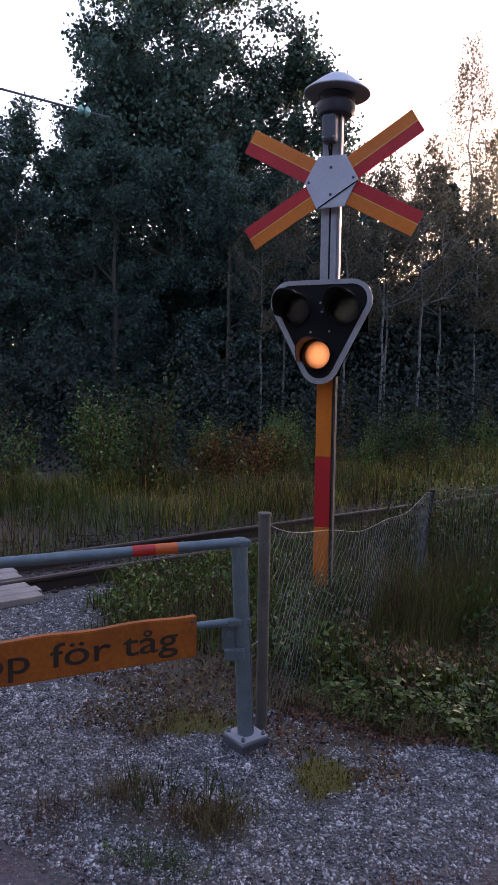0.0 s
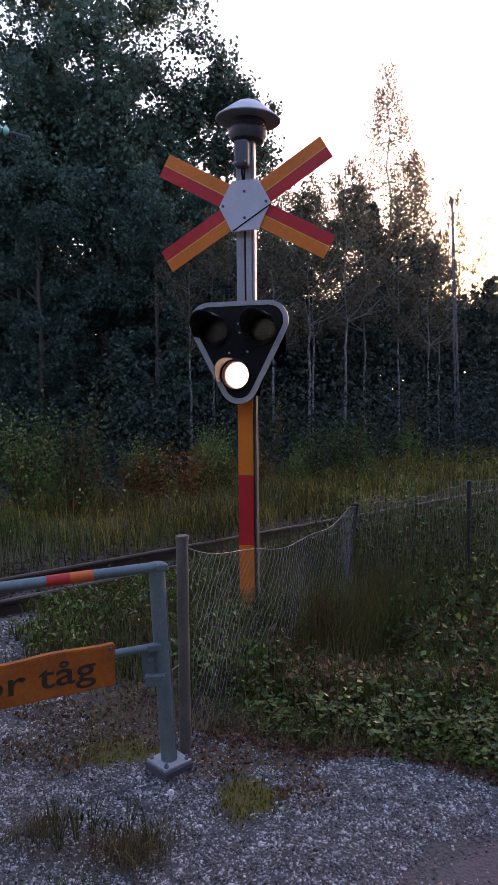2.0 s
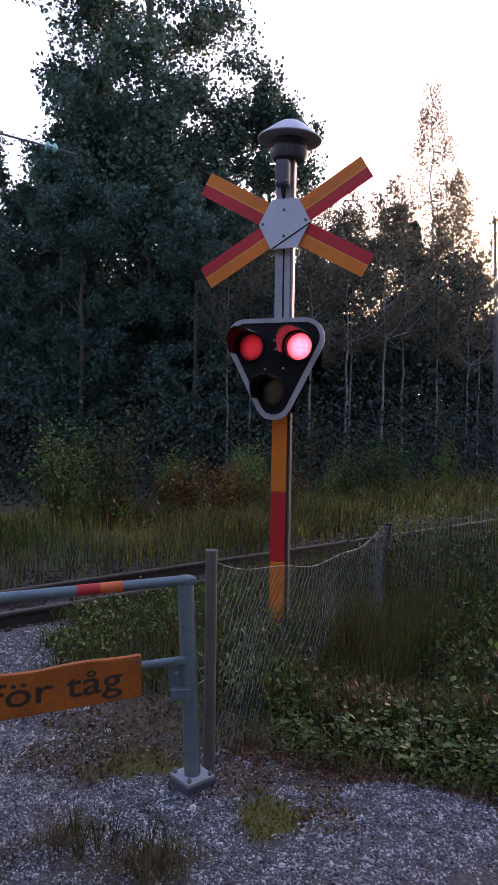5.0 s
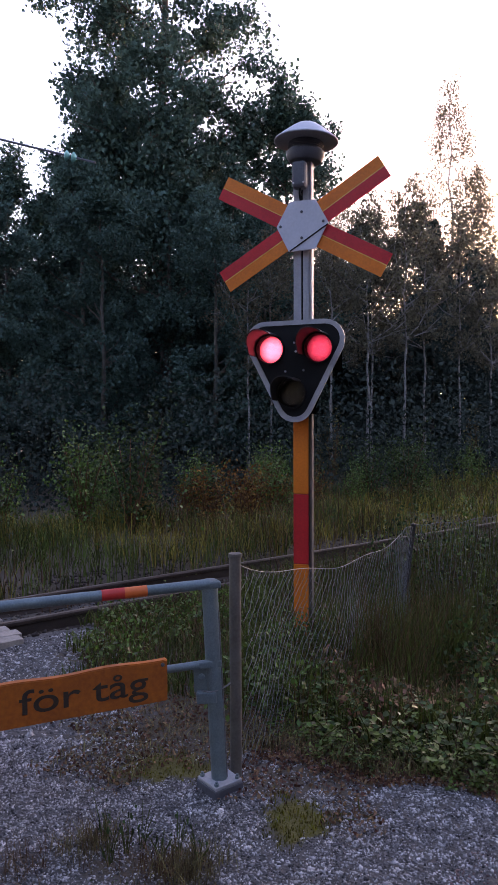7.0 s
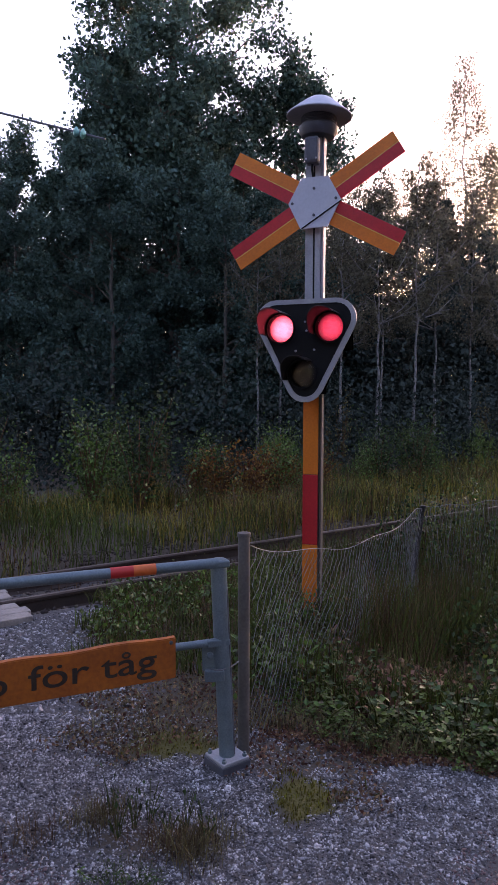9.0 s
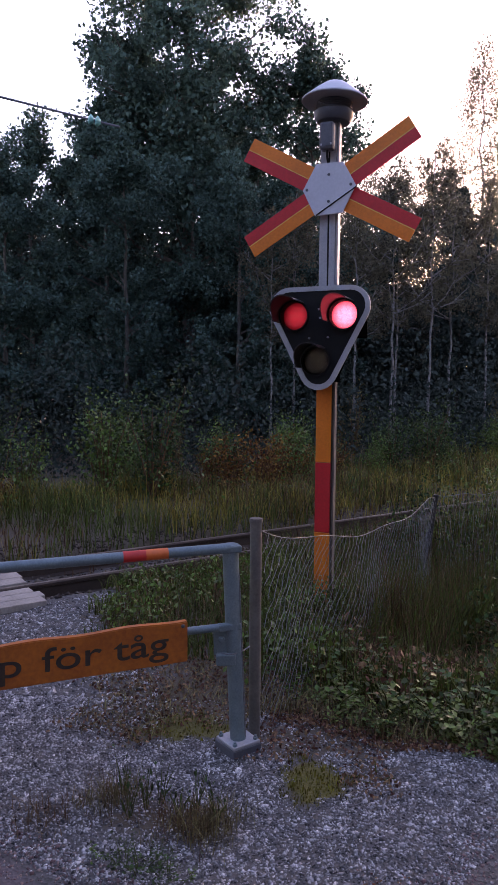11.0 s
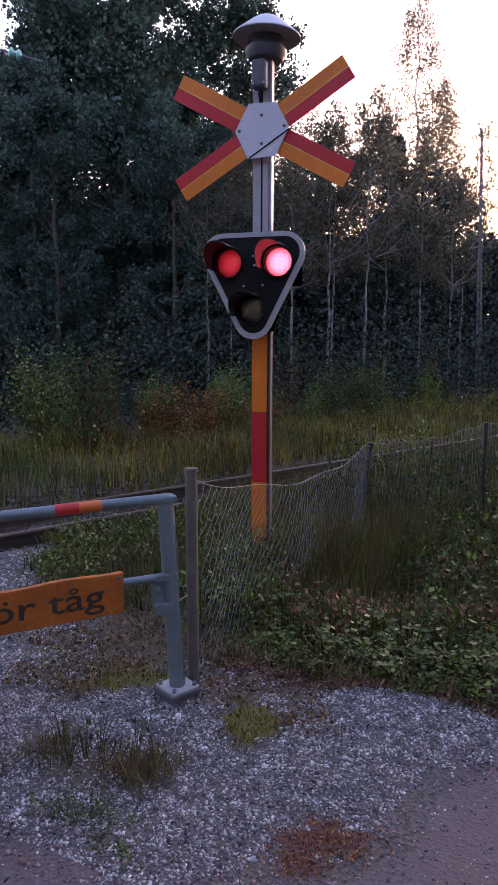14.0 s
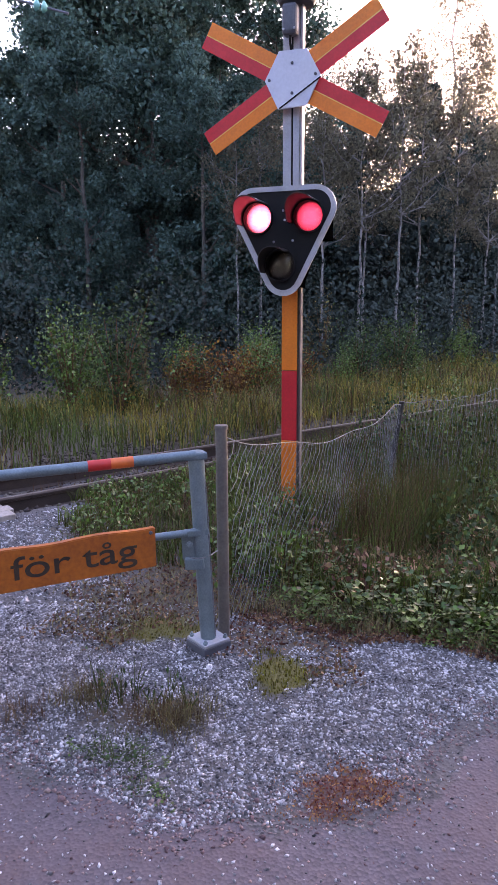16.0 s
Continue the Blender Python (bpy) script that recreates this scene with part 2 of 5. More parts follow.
def smooth(ob, degrees=40):
    ob.data.polygons.foreach_set("use_smooth", [True] * len(ob.data.polygons))
    ob.data.set_sharp_from_angle(angle=radians(degrees))
    return ob


def thing(name, m, label, category, group=""):
    ob = new(name)
    ob.matrix_world = m
    ob.empty_display_size = 0.1
    return tagged(ob, label, category, group)


def box(bm, sx, sy, sz, at=(0, 0, 0), rot=None, bevel=0.0):
    m = Matrix.Translation(at) @ (rot or Matrix()) @ Matrix.Diagonal((sx, sy, sz, 1))
    r = bmesh.ops.create_cube(bm, size=1, matrix=m)
    if bevel:
        es = list({e for v in r["verts"] for e in v.link_edges})
        bmesh.ops.bevel(bm, geom=es, offset=bevel, segments=2, affect="EDGES", profile=0.5)
    return bm


def tube(bm, pts, radii, seg=12, caps=True):
    """A tube along pts with a radius at each."""
    rings = []
    pts = [Vector(p) for p in pts]
    radii = [radii] * len(pts) if isinstance(radii, (int, float)) else radii
    up = Vector((0, 0, 1))
    prev = None
    for i, p in enumerate(pts):
        d = (pts[min(i + 1, len(pts) - 1)] - pts[max(i - 1, 0)]).normalized()
        if prev is None:
            a = d.cross(up if abs(d.z) < 0.9 else Vector((1, 0, 0))).normalized()
        else:
            a = (prev - d * prev.dot(d)).normalized()
        prev = a
        b = d.cross(a)
        rings.append([bm.verts.new(p + (a * math.cos(k * math.tau / seg) + b * math.sin(k * math.tau / seg)) * radii[i]) for k in range(seg)])
    for r0, r1 in zip(rings, rings[1:]):
        for k in range(seg):
            bm.faces.new((r0[k], r0[(k + 1) % seg], r1[(k + 1) % seg], r1[k]))
    if caps:
        bm.faces.new(rings[0][::-1])
        bm.faces.new(rings[-1])
    return bm


def lathe(bm, profile, seg=40, m=Matrix()):
    """Turn (r, z) pairs round the z axis."""
    rings = [[bm.verts.new(m @ Vector((r * math.cos(k * math.tau / seg), r * math.sin(k * math.tau / seg), z))) for k in range(seg)] for r, z in profile]
    for r0, r1 in zip(rings, rings[1:]):
        for k in range(seg):
            bm.faces.new((r0[k], r0[(k + 1) % seg], r1[(k + 1) % seg], r1[k]))
    bm.faces.new(rings[0][::-1])
    bm.faces.new(rings[-1])
    return bm


def plate(bm, outline, y0, y1, bevel=0.0):
    """An upright plate from an outline of (x, z), between y0 (front) and y1."""
    f = [bm.verts.new((x, y0, z)) for x, z in outline]
    b = [bm.verts.new((x, y1, z)) for x, z in outline]
    n = len(f)
    bm.faces.new(f)
    bm.faces.new(b[::-1])
    for i in range(n):
        bm.faces.new((f[(i + 1) % n], f[i], b[i], b[(i + 1) % n]))
    bmesh.ops.recalc_face_normals(bm, faces=bm.faces)
    if bevel:
        bmesh.ops.bevel(bm, geom=list(bm.edges), offset=bevel, segments=2, affect="EDGES")
    return bm


def tri_mesh(name, v, f, material, parent=None, label=""):
    v, f = np.asarray(v, np.float32), np.asarray(f, np.int32)
    me = bpy.data.meshes.new(name)
    me.vertices.add(len(v))
    me.vertices.foreach_set("co", v.ravel())
    me.loops.add(f.size)
    me.loops.foreach_set("vertex_index", f.ravel())
    me.polygons.add(len(f))
    k = f.shape[1]
    me.polygons.foreach_set("loop_start", np.arange(0, f.size, k, dtype=np.int32))
    me.update(calc_edges=True)
    me.materials.append(material)
    ob = new(name, me)
    if parent:
        ob.parent = parent
    if label:
        tagged(ob, label)
    return ob


def stuff(name, vf, material, label, category):
    return tagged(tri_mesh(name, *vf, material), label, category, kind="stuff")


def unit(v):
    return v / np.maximum(np.linalg.norm(v, axis=-1, keepdims=True), 1e-9)


def leaves(rng, c, size, droop=0.0, long=1.5):
    """A small folded leaf of two triangles at each centre c."""
    n = len(c)
    d = unit(rng.normal(size=(n, 3)) - np.array([0, 0, droop]))
    s = unit(np.cross(d, rng.normal(size=(n, 3))))
    w = np.cross(d, s)
    k = size * rng.uniform(0.6, 1.3, (n, 1))
    tip, base = c + d * k * long / 2, c - d * k * long / 2
    l, r = c + s * k / 2 + w * k * 0.12, c - s * k / 2 + w * k * 0.12
    v = np.stack([base, l, tip, r], 1).reshape(-1, 3)
    i = np.arange(n)[:, None] * 4
    f = np.concatenate([i + np.array([[0, 1, 2]]), i + np.array([[0, 2, 3]])], 1).reshape(-1, 3)
    return v, f


def blades(rng, base, height, width, lean=0.35):
    """Grass blades: three triangles each, bending over."""
    n = len(base)
    a = rng.uniform(0, math.tau, n)
    out = np.stack([np.cos(a), np.sin(a), np.zeros(n)], 1)
    side = np.stack([-np.sin(a), np.cos(a), np.zeros(n)], 1)
    h = (height * rng.uniform(0.55, 1.15, n))[:, None]
    ln = (lean * rng.uniform(0.1, 1.3, n))[:, None]
    w = (width * rng.uniform(0.6, 1.3, n))[:, None]
    up = np.array([0, 0, 1.0])
    mid = base + up * h * 0.55 + out * h * ln * 0.3
    tip = base + up * h * (1 - 0.25 * ln) + out * h * ln
    v = np.stack([base - side * w / 2, base + side * w / 2, mid - side * w * 0.4, mid + side * w * 0.4, tip], 1).reshape(-1, 3)
    i = np.arange(n)[:, None] * 5
    f = np.concatenate([i + np.array([[0, 1, 3]]), i + np.array([[0, 3, 2]]), i + np.array([[2, 3, 4]])], 1).reshape(-1, 3)
    return v, f


def join(*vfs):
    vs, fs, k = [], [], 0
    for v, f in vfs:
        vs.append(v)
        fs.append(f + k)
        k += len(v)
    return np.concatenate(vs), np.concatenate(fs)


def stones(rng, c, size):
    """Angular chips: jittered octahedra."""
    n = len(c)
    o = np.array([[1, 0, 0], [-1, 0, 0], [0, 1, 0], [0, -1, 0], [0, 0, 1], [0, 0, -1.0]])
    k = (size * rng.lognormal(0, 0.30, n))[:, None, None]
    v = o[None] * rng.uniform(0.55, 1.25, (n, 6, 1)) * k * rng.uniform(0.6, 1.2, (n, 1, 3)) * np.array([1, 1, 0.75])
    v = v + rng.normal(size=(n, 6, 3)) * k * 0.18
    a = rng.uniform(0, math.tau, n)
    ca, sa = np.cos(a)[:, None], np.sin(a)[:, None]
    x, y = v[..., 0] * ca - v[..., 1] * sa, v[..., 0] * sa + v[..., 1] * ca
    v = np.stack([x, y, v[..., 2]], -1) + c[:, None]
    t = np.array([[0, 2, 4], [2, 1, 4], [1, 3, 4], [3, 0, 4], [2, 0, 5], [1, 2, 5], [3, 1, 5], [0, 3, 5]])
    f = (np.arange(n)[:, None, None] * 6 + t[None]).reshape(-1, 3)
    return v.reshape(-1, 3), f


# ---------------------------------------------------------------- plan
def sm(x, a, b):
    t = np.clip((x - a) / (b - a), 0, 1)
    return t * t * (3 - 2 * t)


TRACK_AT, TRACK_YAW, GAUGE = (-0.06, 6.62), 37.0, 0.67
TU = np.array([math.cos(radians(TRACK_YAW)), math.sin(radians(TRACK_YAW))])
TV = np.array([-TU[1], TU[0]])


def uv(x, y):
    """Along the track, and across it (0 at the near rail, growing away)."""
    dx, dy = x - TRACK_AT[0], y - TRACK_AT[1]
    return dx * TU[0] + dy * TU[1], dx * TV[0] + dy * TV[1]


def ripple(x, y):
    return (np.sin(x * 3.1 + 1.3 * np.sin(y * 2.3)) * np.sin(y * 2.7 + 0.7) + 0.5 * np.sin(x * 7.3 + y * 5.1))


def ground_z(x, y):
    u, v = uv(x, y)
    ditch = -0.42 * sm(x, 0.15, 1.2) * sm(y, 2.95, 4.6) * sm(-v, 0.35, 1.2)
    back = -0.35 * sm(v, 3.0, 9.0)
    bank = -0.10 * sm(v, -0.38, -0.08) * sm(-v, -1.1, -0.8) * sm(u, -2.5, -2.2)
    return ditch + back + bank + 0.012 * ripple(x, y) * sm(np.hypot(x, y), 0.5, 3)


def edge_y(x):
    """Where the gravel pad ends and the growth begins."""
    return 3.22 - 0.36 * np.clip(x, 0, 3) + 0.05 * np.sin(x * 9)


# ---------------------------------------------------------------- ground
def axis(lo, hi, step, far):
    near = np.arange(lo, hi + step / 2, step)
    grow = np.cumsum(step * 1.35 ** np.arange(1, 34))
    grow = grow[grow < far]
    return np.concatenate([(lo - grow)[::-1], near, hi + grow])


def ground():
    xs, ys = axis(-3.0, 3.5, 0.035, 900), axis(0.8, 9.0, 0.035, 900)
    X, Y = np.meshgrid(xs, ys)
    Z = ground_z(X, Y)
    nx, ny = len(xs), len(ys)
    i = np.arange(nx * ny).reshape(ny, nx)
    f = np.stack([i[:-1, :-1], i[:-1, 1:], i[1:, 1:], i[1:, :-1]], -1).reshape(-1, 4)
    v = np.stack([X, Y, Z], -1).reshape(-1, 3)
    m = bpy.data.materials.new("gravel_soil_and_moss")
    m.use_nodes = True
    n, l = m.node_tree.nodes, m.node_tree.links
    b = n["Principled BSDF"]
    b.inputs["Roughness"].default_value = 0.85
    tc = n.new("ShaderNodeTexCoord")

    def noise(scale, detail=5, rough=0.6):
        t = n.new("ShaderNodeTexNoise")
        t.inputs["Scale"].default_value, t.inputs["Detail"].default_value, t.inputs["Roughness"].default_value = scale, detail, rough
        l.new(tc.outputs["Object"], t.inputs["Vector"])
        return t.outputs["Fac"]

    def blend(fac, a, c):
        x = n.new("ShaderNodeMix")
        x.data_type = "RGBA"
        l.new(fac, x.inputs["Factor"])
        for s, q in (("A", a), ("B", c)):
            if isinstance(q, tuple):
                x.inputs[s].default_value = (*q, 1)
            else:
                l.new(q, x.inputs[s])
        return x.outputs["Result"]

    def sharpen(fac, lo, hi):
        r = n.new("ShaderNodeMapRange")
        r.inputs["From Min"].default_value, r.inputs["From Max"].default_value = lo, hi
        l.new(fac, r.inputs["Value"])
        return r.outputs[0]

    def plus(a, c, w):
        q = n.new("ShaderNodeMath")
        q.operation = "MULTIPLY_ADD"
        l.new(c, q.inputs[0])
        q.inputs[1].default_value = w
        l.new(a, q.inputs[2])
        return q.outputs[0]

    at = n.new("ShaderNodeAttribute")
    at.attribute_name = "cover"
    sep = n.new("ShaderNodeSeparateColor")
    l.new(at.outputs["Color"], sep.inputs[0])
    rough = noise(22, 8, 0.7)
    vor = n.new("ShaderNodeTexVoronoi")
    vor.inputs["Scale"].default_value = 85
    l.new(tc.outputs["Object"], vor.inputs["Vector"])
    chips = n.new("ShaderNodeSeparateColor")
    l.new(vor.outputs["Color"], chips.inputs[0])
    # the ramp's dark end holds the shade of gaps between loose chips
    gravel = blend(chips.outputs["Red"], (0.017, 0.016, 0.016), (0.112, 0.105, 0.106))
    gravel = blend(sharpen(noise(3.0), 0.4, 0.75), gravel, (0.085, 0.075, 0.07))
    road = blend(chips.outputs["Green"], (0.075, 0.060, 0.066), (0.115, 0.092, 0.10))
    road = blend(sharpen(noise(2.2, 6), 0.45, 0.7), road, (0.11, 0.072, 0.072))
    soil = blend(rough, (0.03, 0.022, 0.015), (0.105, 0.075, 0.05))
    moss = blend(rough, (0.05, 0.045, 0.008), (0.12, 0.10, 0.014))
    rust = blend(rough, (0.035, 0.016, 0.013), (0.20, 0.055, 0.026))
    col = gravel
    col = blend(sharpen(plus(sep.outputs["Green"], rough, 0.5), 0.6, 0.85), col, road)
    col = blend(sharpen(plus(sep.outputs["Blue"], rough, 0.6), 0.6, 0.9), col, soil)
    col = blend(sharpen(plus(sep.outputs["Red"], rough, 0.7), 0.75, 1.0), col, moss)
    col = blend(sharpen(plus(plus(at.outputs["Alpha"], chips.outputs["Blue"], 0.55), noise(40, 6, 0.75), 1.0), 1.08, 1.75), col, rust)
    l.new(col, b.inputs["Base Color"])
    bump = n.new("ShaderNodeBump")
    bump.inputs["Strength"].default_value, bump.inputs["Distance"].default_value = 0.4, 0.008
    l.new(plus(vor.outputs["Distance"], rough, 0.8), bump.inputs["Height"])
    l.new(bump.outputs["Normal"], b.inputs["Normal"])
    ob = tri_mesh("ground", v, f, m)
    smooth(ob, 180)

    def spot(x, y, rx, ry):
        return np.clip(1.25 - np.hypot((X - x) / rx, (Y - y) / ry), 0, 1)

    wob = 0.12 * np.sin(X * 31 + 3 * np.sin(Y * 23)) + 0.12 * np.sin(Y * 37 + 2 * np.sin(X * 19))
    red = np.maximum(spot(0.19, 2.69, 0.16, 0.19), spot(-0.38, 3.12, 0.28, 0.16))
    w = 0.05 * np.sin(X * 6.0) + 0.03 * np.sin(X * 17)
    roadm = np.maximum(sm(-(Y + w), -1.98, -1.72), sm(X - 0.42 - 0.9 * (Y - 1.9) + w, 0.0, 0.25) * sm(-Y, -2.45, -2.2))
    roadm = np.maximum(roadm, sm(-(Y + w) - 0.55 * (X + 0.2), -1.95, -1.72) * sm(-X, 0.2, 0.35))
    u, vv = uv(X, Y)
    soilm = np.maximum.reduce([sm(Y - edge_y(X), -0.12, 0.1) * sm(X, -0.1, 0.1), sm(Y, 4.2, 4.8) * sm(X + 1.5 - 0.25 * (Y - 4.5), 0, 0.35), sm(vv, 0.5, 1.2),
                               spot(-0.5, 3.35, 0.5, 0.42), spot(-0.1, 3.85, 0.55, 0.6), spot(0.25, 3.02, 0.42, 0.24) * 0.9, spot(-0.4, 2.42, 0.3, 0.14) * 0.7, spot(0.42, 2.72, 0.14, 0.22) * 0.8, sm(np.hypot(X, Y), 9, 12)])
    rustm = np.maximum(spot(0.38, 2.0, 0.20, 0.12), spot(0.30, 1.92, 0.12, 0.08)) * 0.9
    rgba = np.stack([np.clip(red + wob * (red > 0), 0, 1), roadm, np.clip(soilm + wob * (soilm > 0.02), 0, 1), rustm], -1).reshape(-1, 4).astype(np.float32)
    a = ob.data.attributes.new("cover", "FLOAT_COLOR", "POINT")
    a.data.foreach_set("color", rgba.ravel())
    return tagged(ob, "grey gravel crossing pad running into weedy soil", "ground", kind="structure")


ground()


# ---------------------------------------------------------------- crossing signal
def rounded(points, radius, n=7):
    """A closed outline with rounded corners."""
    out = []
    for i, p in enumerate(points):
        p, a, c = Vector(p), Vector(points[i - 1]), Vector(points[(i + 1) % len(points)])
        da, dc = (a - p).normalized(), (c - p).normalized()
        half = da.angle(dc) / 2
        r = radius[i] if isinstance(radius, (list, tuple)) else radius
        cut = r / math.tan(half)
        mid = p + (da + dc).normalized() * (r / math.sin(half))
        s, e = p + da * cut - mid, p + dc * cut - mid
        ang = s.angle_signed(e)
        for k in range(n + 1):
            q = s.copy()
            q.rotate(Matrix.Rotation(-ang * k / n, 2))
            out.append(tuple(mid + q))
    return out


LAMPS = {"left": (-0.172, 2.068), "right": (0.172, 2.068), "low": (-0.018, 1.762)}
SPIN = {}


def signal():
    s = thing("crossing_signal", pose(0.392, 5.0, 0, 0, 0, -20), "orange and red striped railway crossing signal post with flashing lamps", "crossing signal")
    zb = float(ground_z(np.array(0.39), np.array(5.0))) - 0.3
    # post: aluminium profile with a groove, painted front strips below the board
    bm = bmesh.new()
    prof = [(-0.064, -0.045), (-0.008, -0.045), (-0.008, -0.03), (0.005, -0.03), (0.005, -0.045), (0.047, -0.045), (0.047, -0.028), (0.056, -0.028), (0.056, -0.045), (0.068, -0.045), (0.068, 0.012), (-0.064, 0.012)]
    bm.free()
    for z0, z1, m, lab in ((1.66, 3.40, M_ALU, "grey aluminium profile post with a dark groove"), (zb, 1.66, M_DULLALU, "dull brown-grey lower post behind painted strips")):
        bm = bmesh.new()
        lo, hi = [bm.verts.new((x, y, z0)) for x, y in prof], [bm.verts.new((x, y, z1)) for x, y in prof]
        for i in range(len(prof)):
            j = (i + 1) % len(prof)
            bm.faces.new((lo[i], lo[j], hi[j], hi[i]))
        bm.faces.new(hi)
        bm.faces.new(lo[::-1])
        bmesh.ops.recalc_face_normals(bm, faces=bm.faces)
        part("post", bm, m, s, lab)
    for z0, z1, m, lab in ((zb, 0.545, M_ORANGE, "orange painted strip"), (0.545, 1.05, M_RED, "red painted strip"), (1.05, 1.66, M_ORANGE, "orange painted strip")):
        bm = bmesh.new()
        box(bm, 0.111, 0.012, z1 - z0 - 0.003, (-0.0095, -0.053, (z0 + z1) / 2), bevel=0.003)
        part("stripe", bm, m, s, lab)
    # black rod laid in the groove to stand for its shade
    bm = bmesh.new()
    tube(bm, [(-0.003, -0.036, 1.7), (-0.003, -0.036, 3.3)], 0.007, 8)
    part("groove_shade_rod", bm, M_BLACK, s, "black rod standing for the shade in the post's groove")
    # crossbuck: four arms, each in two colours, and a centre plate
    for side in (-1, 1):
        for up in (-1, 1):
            arm = new("cross_arm")
            arm.parent = s
            ang = {(1, 1): 31.4, (1, -1): -28.6, (-1, 1): 150.8, (-1, -1): -149.6}[side, up]
            ang = radians(ang)
            turn = Matrix.Rotation(-ang, 4, "Y")
            at = Vector((0.014, -0.075, 2.94))
            arm_len = 0.668 if side > 0 else 0.688
            for half, m, lab in ((1, M_ORANGE, "orange half of the arm"), (-1, M_RED, "red half of the arm")):
                bm = bmesh.new()
                k = half * up * side
                box(bm, arm_len - 0.08, 0.006, 0.083, (arm_len / 2 + 0.04, 0, k * 0.0435), bevel=0.0015)
                bm.transform(Matrix.Translation(at) @ turn)
                part("arm_panel", bm, m, arm, lab)
            bm = bmesh.new()
            box(bm, arm_len - 0.082, 0.004, 0.006, (arm_len / 2 + 0.04, -0.002, 0))
            bm.transform(Matrix.Translation(at) @ turn)
            part("divider_line", bm, M_YELLOW, arm)
    bm = bmesh.new()
    plate(bm, [(-0.174, 2.945), (-0.084, 2.765), (0.110, 2.772), (0.200, 2.950), (0.110, 3.112), (-0.078, 3.115)], -0.098, -0.086, 0.002)
    part("centre_plate", bm, M_WHITE, s, "pale blue-white hexagonal plate")
    # thin black strip drawn for the dark gap line at the plate's bent edge
    bm = bmesh.new()
    a, b = Vector((-0.075, -0.1, 2.768)), Vector((0.203, -0.1, 2.935))
    tube(bm, [a, b], 0.005, 8)
    part("plate_gap_line", bm, M_BLACK, s, "thin black strip drawn for the gap line across the plate")
    for x, z in ((0.012, 3.035), (-0.143, 2.945), (0.167, 2.955), (0.012, 2.855)):
        bm = bmesh.new()
        lathe(bm, [(0.010, 0), (0.010, 0.006), (0.006, 0.009)], 10, Matrix.Translation((x, -0.097, z)) @ Matrix.Rotation(radians(90), 4, "X"))
        part("bolt", bm, M_DARKGREY, s)
    # bell with its mushroom hood on top
    bell = new("bell")
    bell.parent = s
    up = Matrix.Translation((0.020, -0.01, 3.55)) @ Matrix.Rotation(radians(3.0), 4, "Y") @ Matrix.Translation((0, 0, -3.55))
    bm = bmesh.new()
    lathe(bm, [(0.222, 3.541), (0.228, 3.545), (0.226, 3.552), (0.19, 3.580), (0.15, 3.612), (0.11, 3.642), (0.075, 3.664), (0.04, 3.676), (0.012, 3.680)], 48, up)
    smooth(part("hood", bm, M_WHITE, bell, "white conical hood"), 30)
    # underside in a lighter grey that takes in the sky glow from below
    bm = bmesh.new()
    lathe(bm, [(0.224, 3.540), (0.19, 3.558), (0.15, 3.575), (0.10, 3.585)], 48, up)
    smooth(part("hood_underside", bm, M_ALU, bell, "grey underside of the hood"), 30)
    bm = bmesh.new()
    lathe(bm, [(0.085, 3.395), (0.112, 3.405), (0.134, 3.435), (0.138, 3.468), (0.120, 3.476), (0.116, 3.49), (0.116, 3.572)], 40, up)
    smooth(part("bell_body", bm, M_DARKGREY, bell, "dark grey bell housing"), 30)
    for k in range(5):
        bm = bmesh.new()
        z = 3.492 + k * 0.012
        lathe(bm, [(0.117, z), (0.124, z + 0.002), (0.124, z + 0.005), (0.117, z + 0.007)], 40, up)
        part("louvre_ring", bm, M_DARKGREY, bell)
    bm = bmesh.new()
    box(bm, 0.100, 0.09, 0.185, (-0.002, -0.095, 3.288), bevel=0.022)
    part("junction_box", bm, M_DARKGREY, s, "dark grey junction box under the bell")
    for dx in (-0.035, 0.035):
        bm = bmesh.new()
        lathe(bm, [(0.007, 0), (0.007, 0.005), (0.004, 0.007)], 8, Matrix.Translation((dx, -0.139, 3.225)) @ Matrix.Rotation(radians(90), 4, "X"))
        part("screw", bm, M_ALU, s)
    bm = bmesh.new()
    tube(bm, [(0.0, -0.10, 3.21), (0.0, -0.11, 3.16), (0.0, -0.07, 3.10), (0, -0.05, 3.05)], 0.008, 8)
    part("bell_cable", bm, M_BLACK, s)
    # lamp board
    FY = -0.25
    tri = [(-0.442, 2.262), (0.442, 2.262), (0.0, 1.405)]
    outer = rounded(tri, [0.14, 0.14, 0.135])
    inner = rounded([(-0.385, 2.231), (0.385, 2.231), (0.0, 1.484)], [0.105, 0.105, 0.10])
    bm = bmesh.new()
    o0, o1 = [bm.verts.new((x, FY, z)) for x, z in outer], [bm.verts.new((x, FY + 0.014, z)) for x, z in outer]
    i0, i1 = [bm.verts.new((x, FY, z)) for x, z in inner], [bm.verts.new((x, FY + 0.014, z)) for x, z in inner]
    n = len(outer)
    for k in range(n):
        j = (k + 1) % n
        bm.faces.new((o0[k], o0[j], i0[j], i0[k]))
        bm.faces.new((o0[j], o0[k], o1[k], o1[j]))
        bm.faces.new((i0[k], i0[j], i1[j], i1[k]))
        bm.faces.new((o1[j], o1[k], i1[k], i1[j]))
    bmesh.ops.recalc_face_normals(bm, faces=bm.faces)
    part("board_border", bm, M_BORDER, s, "pale grey border of the board")
    # black plate with three lamp holes: wedge it round each hole with a ring fan
    bm = bmesh.new()
    vs = [bm.verts.new((x, FY + 0.006, z)) for x, z in inner]
